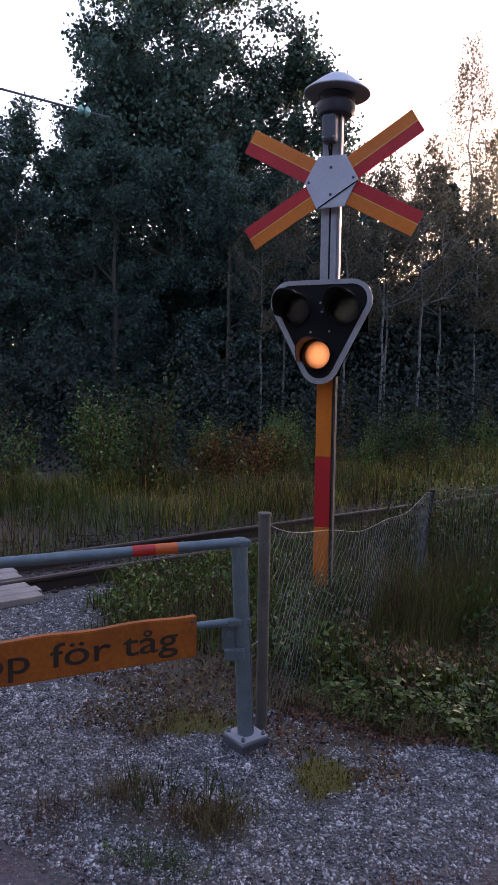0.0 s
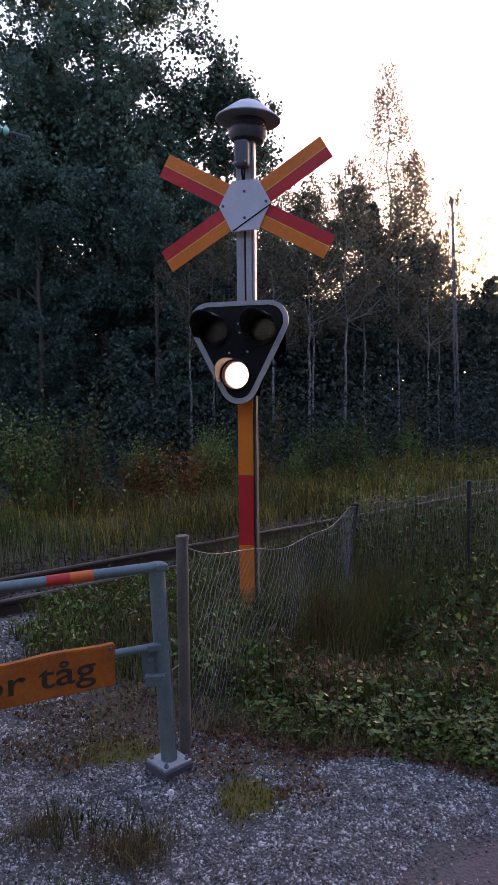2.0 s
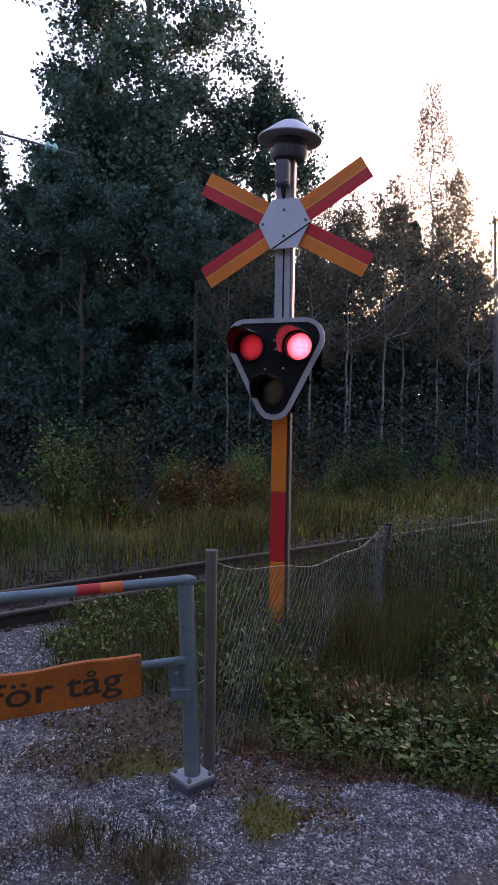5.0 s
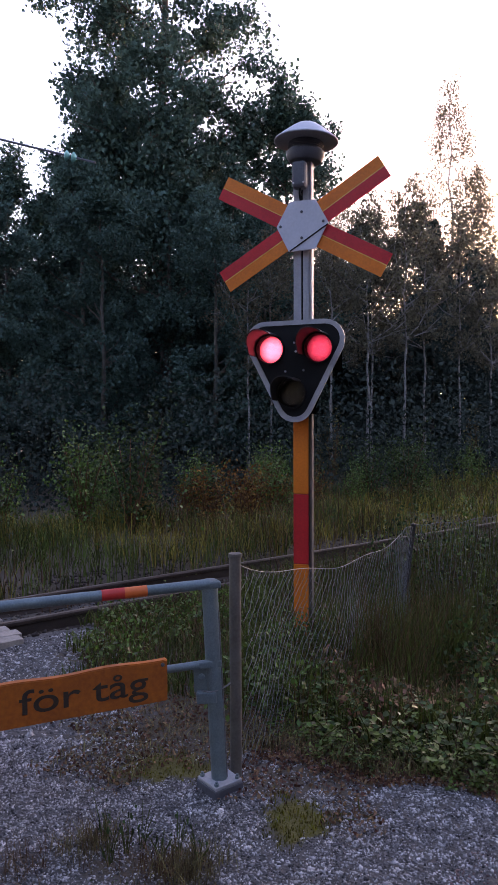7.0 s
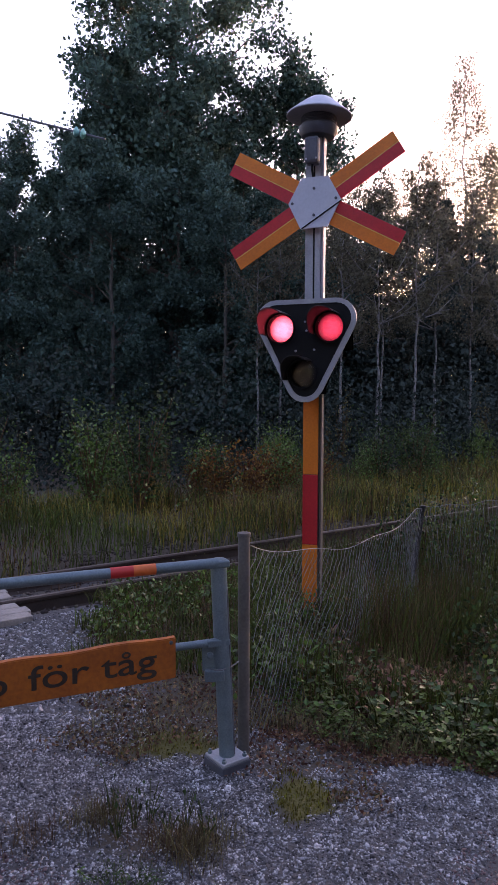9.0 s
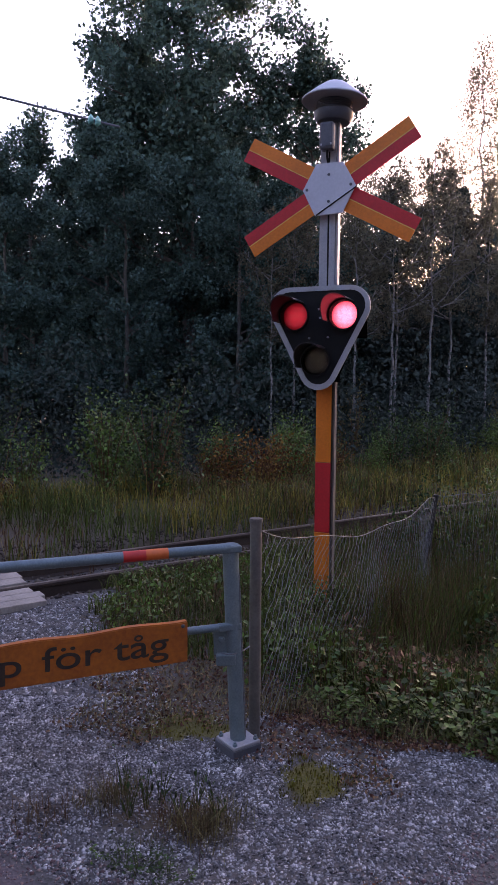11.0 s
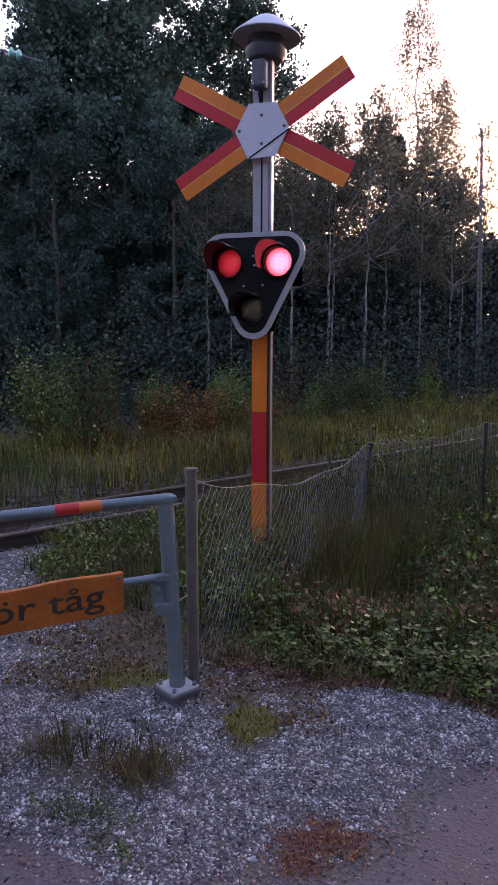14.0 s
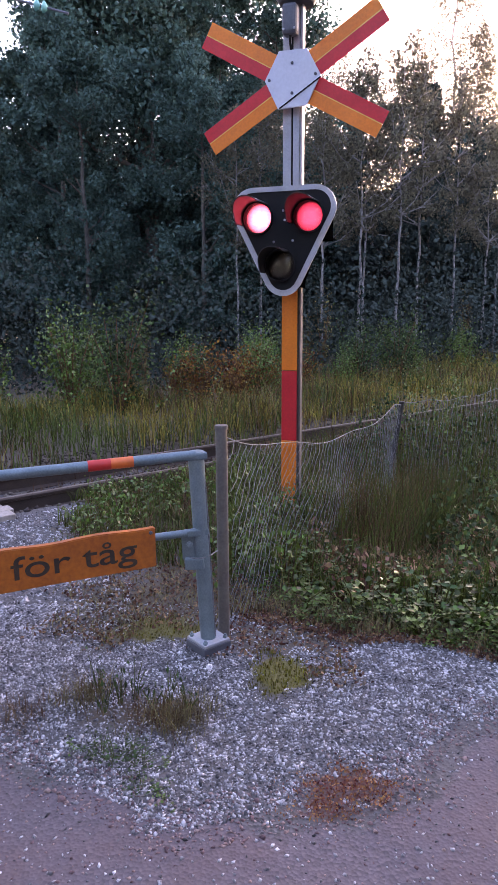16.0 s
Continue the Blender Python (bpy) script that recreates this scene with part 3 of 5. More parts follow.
    edges = [bm.edges.new((vs[k], vs[(k + 1) % n])) for k in range(n)]
    for x, z in LAMPS.values():
        ring = [bm.verts.new((x + 0.092 * math.cos(k * math.tau / 28), FY + 0.006, z + 0.092 * math.sin(k * math.tau / 28))) for k in range(28)]
        edges += [bm.edges.new((ring[k], ring[(k + 1) % 28])) for k in range(28)]
    bmesh.ops.triangle_fill(bm, use_beauty=True, use_dissolve=False, edges=edges)
    bmesh.ops.recalc_face_normals(bm, faces=bm.faces)
    part("board", bm, M_BLACK, s, "black lamp board")
    # added housing over the turning blocks; near-zero colour keeps its sides from showing lit
    bm = bmesh.new()
    back = [(x * 0.86 - 0.015, (z - 1.95) * 0.95 + 1.95) for x, z in outer]
    r0, r1 = [bm.verts.new((x, FY + 0.014, z)) for x, z in back], [bm.verts.new((x * 0.86, FY + 0.27, z)) for x, z in back]
    for k in range(n):
        j = (k + 1) % n
        bm.faces.new((r0[j], r0[k], r1[k], r1[j]))
    bm.faces.new(r1)
    bmesh.ops.recalc_face_normals(bm, faces=bm.faces)
    part("lamp_housing", bm, M_HOUSING, s)
    for x, z in ((0.0, 2.11), (-0.065, 1.915), (0.065, 1.92), (0.01, 2.05)):
        bm = bmesh.new()
        lathe(bm, [(0.008, 0), (0.008, 0.006), (0.004, 0.008)], 8, Matrix.Translation((x, FY + 0.006, z)) @ Matrix.Rotation(radians(90), 4, "X"))
        part("rivet", bm, M_ALU, s)
    for key, (x, z) in LAMPS.items():
        lamp = new("lamp")
        lamp.parent = s
        face = Matrix.Translation((x, FY, z)) @ Matrix.Rotation(radians(90), 4, "X")
        # glass
        bm = bmesh.new()
        lathe(bm, [(0.091, -0.004), (0.085, 0.006), (0.06, 0.018), (0.03, 0.024), (0.004, 0.026)], 32, face)
        g = smooth(part("lens_glass", bm, M_GLASS, lamp), 60)
        g.visible_shadow = False
        bm = bmesh.new()
        ring0 = [(0.092, 0.0), (0.104, 0.0), (0.104, 0.022), (0.096, 0.022), (0.092, 0.0)]
        rings = [[bm.verts.new(face @ Vector((r * math.cos(k * math.tau / 32), r * math.sin(k * math.tau / 32), q))) for k in range(32)] for r, q in ring0[:4]]
        for a, b in zip(rings, rings[1:] + rings[:1]):
            for k in range(32):
                bm.faces.new((a[k], a[(k + 1) % 32], b[(k + 1) % 32], b[k]))
        part("lens_ring", bm, M_BLACK, lamp)
        # hood: upper part of a tube reaching forward
        bm = bmesh.new()
        steps = 26
        rows = []
        for q in (0.0, 1.0):
            row = []
            for r in (0.112, 0.107):
                for k in range(steps + 1):
                    a = radians(48 + 157 * k / steps)
                    reach = (0.21 if key == "low" else 0.27) * (0.55 + 0.45 * max(0.0, math.sin(a))) if q else 0.0
                    row.append(bm.verts.new(face @ Vector((r * math.cos(a), r * math.sin(a), 0.01 + reach))))
            rows.append(row)
        h = steps + 1
        for k in range(steps):
            bm.faces.new((rows[0][k], rows[0][k + 1], rows[1][k + 1], rows[1][k]))
            bm.faces.new((rows[0][h + k + 1], rows[0][h + k], rows[1][h + k], rows[1][h + k + 1]))
            bm.faces.new((rows[1][k], rows[1][k + 1], rows[1][h + k + 1], rows[1][h + k]))
        smooth(part("lamp_hood", bm, M_VISOR, lamp, "black hood over the lamp"), 50)
        # added four-sided block, turned behind the glass to flash: full, half, ember, dark faces
        faces = (M_LIT_WHITE, M_MID_WHITE, M_DIM_WHITE, M_LENS_OFF) if key == "low" else (M_LIT_RED, M_MID_RED, M_DIM_RED, M_LENS_OFF)
        bm = bmesh.new()
        box(bm, 0.19, 0.196, 0.196)
        me = bpy.data.meshes.new("turning_flash_block")
        for f in bm.faces:
            nz, ny = f.normal.z, f.normal.y
            f.material_index = 0 if ny < -0.5 else 1 if nz > 0.5 else 2 if ny > 0.5 else 3
        bm.to_mesh(me)
        bm.free()
        for m in faces:
            me.materials.append(m)
        ob = new("turning_flash_block", me)
        ob.parent = lamp
        SPIN[key] = (ob, (x, FY + 0.15, z))
        ob.location = SPIN[key][1]
        # closed black can added round the block to keep its other faces' glow in
        bm = bmesh.new()
        box(bm, 0.196, 0.25, 0.278, (x, FY + 0.155, z))
        bmesh.ops.delete(bm, geom=[f for f in bm.faces if f.normal.y < -0.5], context="FACES")
        part("lamp_can", bm, M_HOUSING, lamp)
        # black sleeve between glass and turning block
        bm = bmesh.new()
        rr = [[bm.verts.new(face @ Vector((0.0925 * math.cos(k * math.tau / 32), 0.0925 * math.sin(k * math.tau / 32), q))) for k in range(32)] for q in (-0.008, -0.040)]
        for k in range(32):
            bm.faces.new((rr[0][k], rr[0][(k + 1) % 32], rr[1][(k + 1) % 32], rr[1][k]))
        part("lamp_sleeve", bm, M_BLACK, lamp)
    return s


signal()


# ---------------------------------------------------------------- swing gate with its warning board
def gate():
    g = thing("swing_gate", pose(-0.125, 2.93, 0, 0, 0, 0), "grey galvanised steel swing gate with an orange warning board", "gate")
    bm = bmesh.new()
    box(bm, 0.138, 0.138, 0.014, (0, 0, 0.046), Matrix.Rotation(radians(38), 4, "Z"), 0.003)
    base = part("base_plate", bm, M_ALU, g, "pale galvanised base plate")
    bm = bmesh.new()
    box(bm, 0.146, 0.146, 0.06, (0, 0, 0.008), Matrix.Rotation(radians(38), 4, "Z"), 0.003)
    part("footing", bm, M_DARKGREY, g)
    for k in range(4):
        a = radians(38 + 45 + 90 * k)
        bm = bmesh.new()
        lathe(bm, [(0.010, 0.053), (0.010, 0.064), (0.006, 0.065), (0.006, 0.072)], 6, Matrix.Translation((0.076 * math.cos(a), 0.076 * math.sin(a), 0)))
        part("bolt", bm, M_GALV, base)
    lean = Matrix.Translation((0, 0, 0.03)) @ Matrix.Rotation(radians(-2.6), 4, "Y")
    bm = bmesh.new()
    tube(bm, [(0, 0, 0), (0, 0, 0.875)], 0.0345, 24)
    bm.transform(lean)
    smooth(part("post", bm, M_GALV, g))
    bm = bmesh.new()
    lathe(bm, [(0.0355, 0.868), (0.0355, 0.878), (0.028, 0.881), (0.004, 0.882)], 24, lean)
    smooth(part("cap", bm, M_GALV, g))
    bm = bmesh.new()
    box(bm, 0.07, 0.008, 0.12, (-0.052, -0.008, 0.46), bevel=0.002)
    bm.transform(lean)
    part("latch_plate", bm, M_GALV, g)
    bm = bmesh.new()
    box(bm, 0.085, 0.075, 0.05, (-0.035, -0.005, 0.385), bevel=0.006)
    bm.transform(lean)
    part("latch_box", bm, M_GALV, g)
    bm = bmesh.new()
    lathe(bm, [(0.014, 0), (0.014, 0.016), (0.008, 0.02)], 8, lean @ Matrix.Translation((-0.052, -0.01, 0.47)) @ Matrix.Rotation(radians(90), 4, "X"))
    part("latch_bolt", bm, M_GALV, g)
    bm = bmesh.new()
    tube(bm, [(-0.055, -0.02, 0.41), (-0.03, -0.038, 0.412), (0.0, -0.04, 0.413), (0.035, -0.012, 0.414), (0.065, 0.04, 0.415)], 0.003, 6)
    bm.transform(lean)
    part("tie_wire", bm, M_WIRE, g)
    bm = bmesh.new()
    tube(bm, [(0.033, -0.01, 0.03), (0.034, -0.012, 0.5), (0.033, -0.01, 0.75)], 0.004, 6)
    bm.transform(lean)
    part("stay_wire", bm, M_WIRE, g)
    # arm frame: its x axis runs from the post along the rails
    arm = Matrix.Translation((-0.012, -0.012, 0)) @ Matrix.Rotation(radians(180 + 20), 4, "Z")
    for name, z, dz in (("top_collar", 0.892, 0), ("low_collar", 0.555, 0)):
        bm = bmesh.new()
        box(bm, 0.10, 0.036, 0.03, (0.03, 0, z), bevel=0.006)
        bm.transform(arm)
        part(name, bm, M_GALV, g)
    bm = bmesh.new()
    tube(bm, [(0.03, 0, 0.897), (1.0, 0, 0.877), (1.9, 0, 0.858)], 0.0215, 18)
    bm.transform(arm)
    smooth(part("top_rail", bm, M_GALV, g))
    for x0, x1, m, lab in ((0.295, 0.387, M_BAND_OR, "orange reflective band"), (0.387, 0.479, M_BAND_RED, "red reflective band")):
        bm = bmesh.new()
        tube(bm, [(x0, 0, 0.897 - (x0 - 0.03) * 0.0206), (x1, 0, 0.897 - (x1 - 0.03) * 0.0206)], 0.0228, 18)
        bm.transform(arm)
        smooth(part("band", bm, m, g, lab))
    bm = bmesh.new()
    tube(bm, [(0.03, 0, 0.557), (1.0, 0, 0.543), (1.9, 0, 0.53)], 0.0165, 16)
    bm.transform(arm)
    smooth(part("low_rail", bm, M_GALV, g))
    # board: slightly warped thick plank sign
    X0, X1, H = 0.225, 1.32, 0.172
    def mid(x):
        return 0.528 - 0.034 * (x - X0) + 0.006 * math.sin(x * 6.0)
    def out(x):
        return 0.018 + 0.010 * math.sin((x - 0.1) * 7.5)
    bm = bmesh.new()
    cols = []
    for k in range(33):
        x = X0 + (X1 - X0) * k / 32
        z, y, d = mid(x), out(x), 0.004 * math.sin(x * 17)
        cols.append([bm.verts.new((x, yy, zz)) for yy, zz in ((y + 0.034, z - H / 2), (y + 0.034, z + H / 2 + d), (y, z + H / 2 + d), (y, z - H / 2))])
    for a, b in zip(cols, cols[1:]):
        for k in range(4):
            bm.faces.new((a[k], b[k], b[(k + 1) % 4], a[(k + 1) % 4]))
    bm.faces.new(cols[0])
    bm.faces.new(cols[-1][::-1])
    bmesh.ops.recalc_face_normals(bm, faces=bm.faces)
    es = [e for e in bm.edges if len(e.link_faces) == 2 and e.calc_face_angle() > 1.0]
    bmesh.ops.bevel(bm, geom=es, offset=0.004, segments=2, affect="EDGES")
    bm.transform(arm)
    board = part("warning_board", bm, M_SIGN, g, "weathered orange warning board with black lettering")
    for txt, x0, x1, drop in (("tåg", 0.305, 0.525, 0.0), ("för", 0.570, 0.800, 0.0), ("upp", 0.875, 1.14, 0.0)):
        cu = bpy.data.curves.new("lettering", "FONT")
        cu.body, cu.size, cu.extrude, cu.offset = txt, 0.135, 0.0012, 0.0007
        tmp = bpy.data.objects.new("tmp", cu)
        scene.collection.objects.link(tmp)
        me = bpy.data.meshes.new_from_object(tmp.evaluated_get(bpy.context.evaluated_depsgraph_get()))
        bpy.data.objects.remove(tmp)
        co = np.empty(len(me.vertices) * 3, np.float32)
        me.vertices.foreach_get("co", co)
        co = co.reshape(-1, 3)
        x = co[:, 0]
        bx = x1 - (x - x.min()) / (x.max() - x.min()) * (x1 - x0)
        zz = np.array([mid(q) for q in bx]) - 0.038 + co[:, 1]
        yy = np.array([out(q) for q in bx]) + 0.0362 + co[:, 2]
        p = np.stack([bx, yy, zz, np.ones(len(bx))], 1) @ np.array(arm).T
        me.vertices.foreach_set("co", p[:, :3].astype(np.float32).ravel())
        me.update()
        me.materials.clear()
        me.materials.append(M_LETTER)
        ob = new("lettering", me)
        ob.parent = board
        tagged(ob, "black painted word")
    for x in (0.245, 1.28):
        bm = bmesh.new()
        lathe(bm, [(0.008, 0), (0.008, 0.005), (0.004, 0.007)], 8, arm @ Matrix.Translation((x, out(x) + 0.034, mid(x) + 0.066)) @ Matrix.Rotation(radians(-90), 4, "X"))
        part("bolt", bm, M_DARKGREY, board)
    return g


gate()


# ---------------------------------------------------------------- fence
POSTS = [(-0.057, 3.018, 0.999, 0.026), (1.39, 5.9, 0.68, 0.022), (2.84, 7.0, 0.72, 0.022), (4.6, 8.35, 0.74, 0.022)]


def fence():
    f = thing("chain_link_fence", pose(0, 0, 0), "sagging rusty chain-link fence on metal posts among weeds", "fence")
    for k, (x, y, top, r) in enumerate(POSTS):
        zb = float(ground_z(np.array(x), np.array(y))) - 0.05
        bm = bmesh.new()
        lx = 0.14 if k == 1 else 0
        tube(bm, [(x - lx, y, zb), (x, y, top)], r if k == 0 else r * 0.95, 16)
        p = smooth(part("post", bm, M_DARKPOST if k else M_WOODPOST, f))
        bm = bmesh.new()
        lathe(bm, [(r * 1.12, top - 0.012), (r * 1.15, top - 0.004), (r * 1.1, top + 0.006), (0.004, top + 0.010)], 16, Matrix.Translation((x, y, 0)))
        part("cap", bm, M_DARKPOST if k else M_WOODPOST, p)
    wires = []

    def wire(pts, r, sides=3):
        pts = np.asarray(pts, float)
        d = np.gradient(pts, axis=0)
        d = unit(d)
        a = unit(np.cross(d, np.array([0.31, 0.27, 0.91])))
        b = np.cross(d, a)
        ang = np.arange(sides) * math.tau / sides
        v = (pts[:, None] + r * (a[:, None] * np.cos(ang)[None, :, None] + b[:, None] * np.sin(ang)[None, :, None])).reshape(-1, 3)
        i = np.arange(len(pts) - 1)[:, None] * sides
        fs = []
        for k in range(sides):
            j = (k + 1) % sides
            fs.append(np.concatenate([i + k, i + j, i + sides + j], 1))
            fs.append(np.concatenate([i + k, i + sides + j, i + sides + k], 1))
        return v, np.concatenate(fs)

    def sag(k, s):
        if k == 0:
            base = (1 - s) * 0.965 + s * 0.655
            return base - 0.15 * np.sin(np.clip(s / 0.92, 0, 1) * math.pi) ** 0.7 - 0.012 * np.sin(s * 19)
        base = (1 - s) * POSTS[k][2] + s * POSTS[k + 1][2]
        return base - 0.06 * np.sin(s * math.pi) - 0.01 * np.sin(s * 23)

    for k, (p, q) in enumerate(zip(POSTS, POSTS[1:])):
        L = math.hypot(q[0] - p[0], q[1] - p[1])
        cell = 0.062 if k == 0 else 0.065
        n = int(L / cell)
        panel = []
        for fam, drift, r in ((0, 0.72, 0.0017), (1, -0.72, 0.0005), (2, 0.12, 0.0009)) if k == 0 else ((0, 0.22, 0.0014), (1, -0.22, 0.0012)):
            for w in range(-16, n + 17) if fam < 2 else np.arange(n * 0.82, n, 0.7):
                zs = np.linspace(0, 1, 16)
                s = w / n + drift / L * (zs - 0.5) * (1.0 - 0.5 * (w / n)) + 0.004 * np.sin(zs * 60 + w)
                ok = (s > 0.004) & (s < 1)
                if ok.sum() < 3:
                    continue
                zs, s = zs[ok], s[ok]
                top = sag(k, s)
                x, y = p[0] + (q[0] - p[0]) * s, p[1] + (q[1] - p[1]) * s
                bottom = ground_z(x, y) + 0.01
                z = bottom + (top - bottom) * zs
                bulge = 0.03 * np.sin(zs * 3 + w * 0.3) * np.sin(zs * math.pi) + 0.002 * fam
                nx, ny = (q[1] - p[1]) / L, -(q[0] - p[0]) / L
                panel.append(wire(np.stack([x + nx * bulge, y + ny * bulge, z], 1), r))
        tri_mesh("mesh_panel", *join(*panel), M_WIRE, f, "slanting woven wire mesh")
        s = np.linspace(0, 1, 60)
        tri_mesh("top_wire", *wire(np.stack([p[0] + (q[0] - p[0]) * s, p[1] + (q[1] - p[1]) * s, sag(k, s) + 0.004], 1), 0.0022, 5), M_WIRE, f)
    return f


fence()


# ---------------------------------------------------------------- railway track
def track():
    t = thing("railway_track", pose(TRACK_AT[0], TRACK_AT[1], 0, 0, 0, TRACK_YAW), "rusty railway track with tarred sleepers in weedy ballast", "railway track")
    prof = [(-0.055, -0.14), (0.055, -0.14), (0.055, -0.13), (0.010, -0.115), (0.008, -0.03), (0.028, -0.022), (0.03, 0.0), (0.022, 0.006), (-0.022, 0.006), (-0.03, 0.0), (-0.028, -0.022), (-0.008, -0.03), (-0.010, -0.115), (-0.055, -0.13)]
    for v in (0.0, GAUGE):
        bm = bmesh.new()
        a, b = [bm.verts.new((-40, v + x, z + 0.03)) for x, z in prof], [bm.verts.new((70, v + x, z + 0.03)) for x, z in prof]
        for i in range(len(prof)):
            j = (i + 1) % len(prof)
            bm.faces.new((a[i], a[j], b[j], b[i]))
        bm.faces.new(a)
        bm.faces.new(b)
        bmesh.ops.recalc_face_normals(bm, faces=bm.faces)
        ra = part("rail", bm, M_RAIL, t)
        bm = bmesh.new()
        box(bm, 110, 0.036, 0.004, (15, v, 0.038))
        part("rail_head", bm, M_RAILHEAD, ra, "worn brown running surface")
    bm = bmesh.new()
    box(bm, 0.2, GAUGE + 0.7, 0.10, (0, GAUGE / 2, -0.155), bevel=0.008)
    first = part("sleeper", bm, M_SLEEPER, t)
    for k in range(-16, 40):
        if k:
            o = first.copy()
            scene.collection.objects.link(o)
            o.location = (k * 0.62, random.uniform(-0.02, 0.02), random.uniform(-0.006, 0.006))
    return t


track()


def deck():
    d = thing("crossing_deck", pose(TRACK_AT[0], TRACK_AT[1], 0, 0, 0, TRACK_YAW), "bleached wooden plank deck across the railway rails", "crossing deck")
    for v0, w in ((-0.48, 0.13), (-0.345, 0.13), (-0.21, 0.13), (0.075, 0.17), (0.25, 0.17), (0.43, 0.16), (0.74, 0.18), (0.93, 0.18)):
        bm = bmesh.new()
        end = -2.28 + random.uniform(-0.03, 0.03)
        box(bm, 3.2, w, 0.05, (end - 1.6, v0 + w / 2, 0.015), bevel=0.006)
        part("plank", bm, M_PLANK, d)
    return d


deck()


# ---------------------------------------------------------------- trees
def tree(name, seed, height, spread, low, leaf, n_clump, per, material, bark, label, category="tree", lean=(0, 0), r0=None, shape="round", limbs=16, droop=0.3):
    """A tapered trunk with limbs, and a crown of small leaves in loose clumps."""
    rng = np.random.default_rng(seed)
    t = thing(name, pose(0, 0, 0), label, category, name.replace("_tree", "es in the wood" if name[0] == "b" else "s in the wood"))
    r0 = r0 or height * 0.011
    bm = bmesh.new()
    steps = 12
    wob = rng.normal(size=(steps + 1, 2)) * 0.012 * height * np.linspace(0, 1, steps + 1)[:, None] * 0.5
    spine = [Vector((lean[0] * (k / steps) ** 1.5 + wob[k, 0], lean[1] * k / steps + wob[k, 1], height * 0.97 * k / steps)) for k in range(steps + 1)]
    tube(bm, spine, [max(0.012, r0 * (1 - k / steps) ** 0.8) for k in range(steps + 1)], 8)

    def width(h):
        q = np.clip((h - low) / (height - low), 0, 1)
        if shape == "spire":
            return spread * np.where(q < 0.15, q / 0.15, ((1 - q) / 0.85) ** 0.85) * 1.15 + 0.14
        return spread * np.sqrt(np.clip(1 - (2 * q ** 0.8 - 0.85) ** 2 * 0.95, 0.02, 1))

    def stem(h):
        k = np.clip(h / (height * 0.97) * steps, 0, steps - 1e-3)
        i = int(k)
        return spine[i].lerp(spine[i + 1], k - i)

    anchors = []
    for _ in range(limbs):
        h = low * 0.8 + (height * 0.9 - low * 0.8) * rng.uniform()
        a, w = rng.uniform(0, math.tau), float(width(np.array(h + 0.8))) * rng.uniform(0.7, 1.0)
        p = stem(h)
        rise = (rng.uniform(0.6, 1.1) if shape == "round" else 0.1) * w
        q = p + Vector((math.cos(a) * w, math.sin(a) * w, rise))
        m = p.lerp(q, 0.5) + Vector((0, 0, -0.12 * w))
        rr = max(0.012, r0 * 0.42 * (1 - h / height) + 0.012)
        tube(bm, [p, m, q], [rr, rr * 0.6, 0.008], 5, False)
        for k in range(4 if shape == "round" else 2):
            s = rng.uniform(0.35, 0.95)
            b0 = p.lerp(m, s * 2) if s < 0.5 else m.lerp(q, s * 2 - 1)
            a2 = a + rng.normal() * 0.9
            l2 = w * rng.uniform(0.2, 0.45)
            b1 = b0 + Vector((math.cos(a2) * l2, math.sin(a2) * l2, l2 * rng.uniform(-0.1, 0.8)))
            tube(bm, [b0, b1], [rr * 0.4, 0.005], 4, False)
            anchors += [b0[:], b0.lerp(b1, 0.6)[:], b1[:]]
        anchors += [m.lerp(q, 0.5)[:], q[:]]
    tr = smooth(part("trunk", bm, bark, t), 60)
    h = low + (height - low) * rng.beta(1.1, 1.4 if shape == "spire" else 1.0, n_clump)
    a = rng.uniform(0, math.tau, n_clump)
    r = width(h) * np.sqrt(rng.uniform(0.06, 1, n_clump)) * rng.uniform(0.75, 1.12, n_clump)
    sx = np.array([stem(v)[:] for v in h])
    c = np.stack([sx[:, 0] + r * np.cos(a), sx[:, 1] + r * np.sin(a), h], 1)
    size = spread * rng.uniform(0.06, 0.19, n_clump) * (0.55 if shape == "spire" else 1)
    if shape == "round":
        # most leaf clumps hang on the limbs and twigs, so that sky shows between them
        anchors = np.array(anchors)
        on = rng.uniform(size=n_clump) < 0.78
        c[on] = anchors[rng.integers(0, len(anchors), on.sum())] + rng.normal(size=(on.sum(), 3)) * 0.05 * spread
        size = np.minimum(spread * rng.uniform(0.05, 0.125, n_clump), 0.5)
    n = (per * rng.uniform(0.5, 1.5, n_clump)).astype(int)
    idx = np.repeat(np.arange(n_clump), n)
    off = np.clip(rng.normal(size=(len(idx), 3)), -1.7, 1.7) * size[idx][:, None] * np.array([1, 1, 0.75])
    if droop:
        off[:, 2] -= np.abs(rng.normal(size=len(idx))) * size[idx] * droop * 1.6
    tri_mesh("crown", *leaves(rng, c[idx] + off, leaf, droop), material, t)
    return t


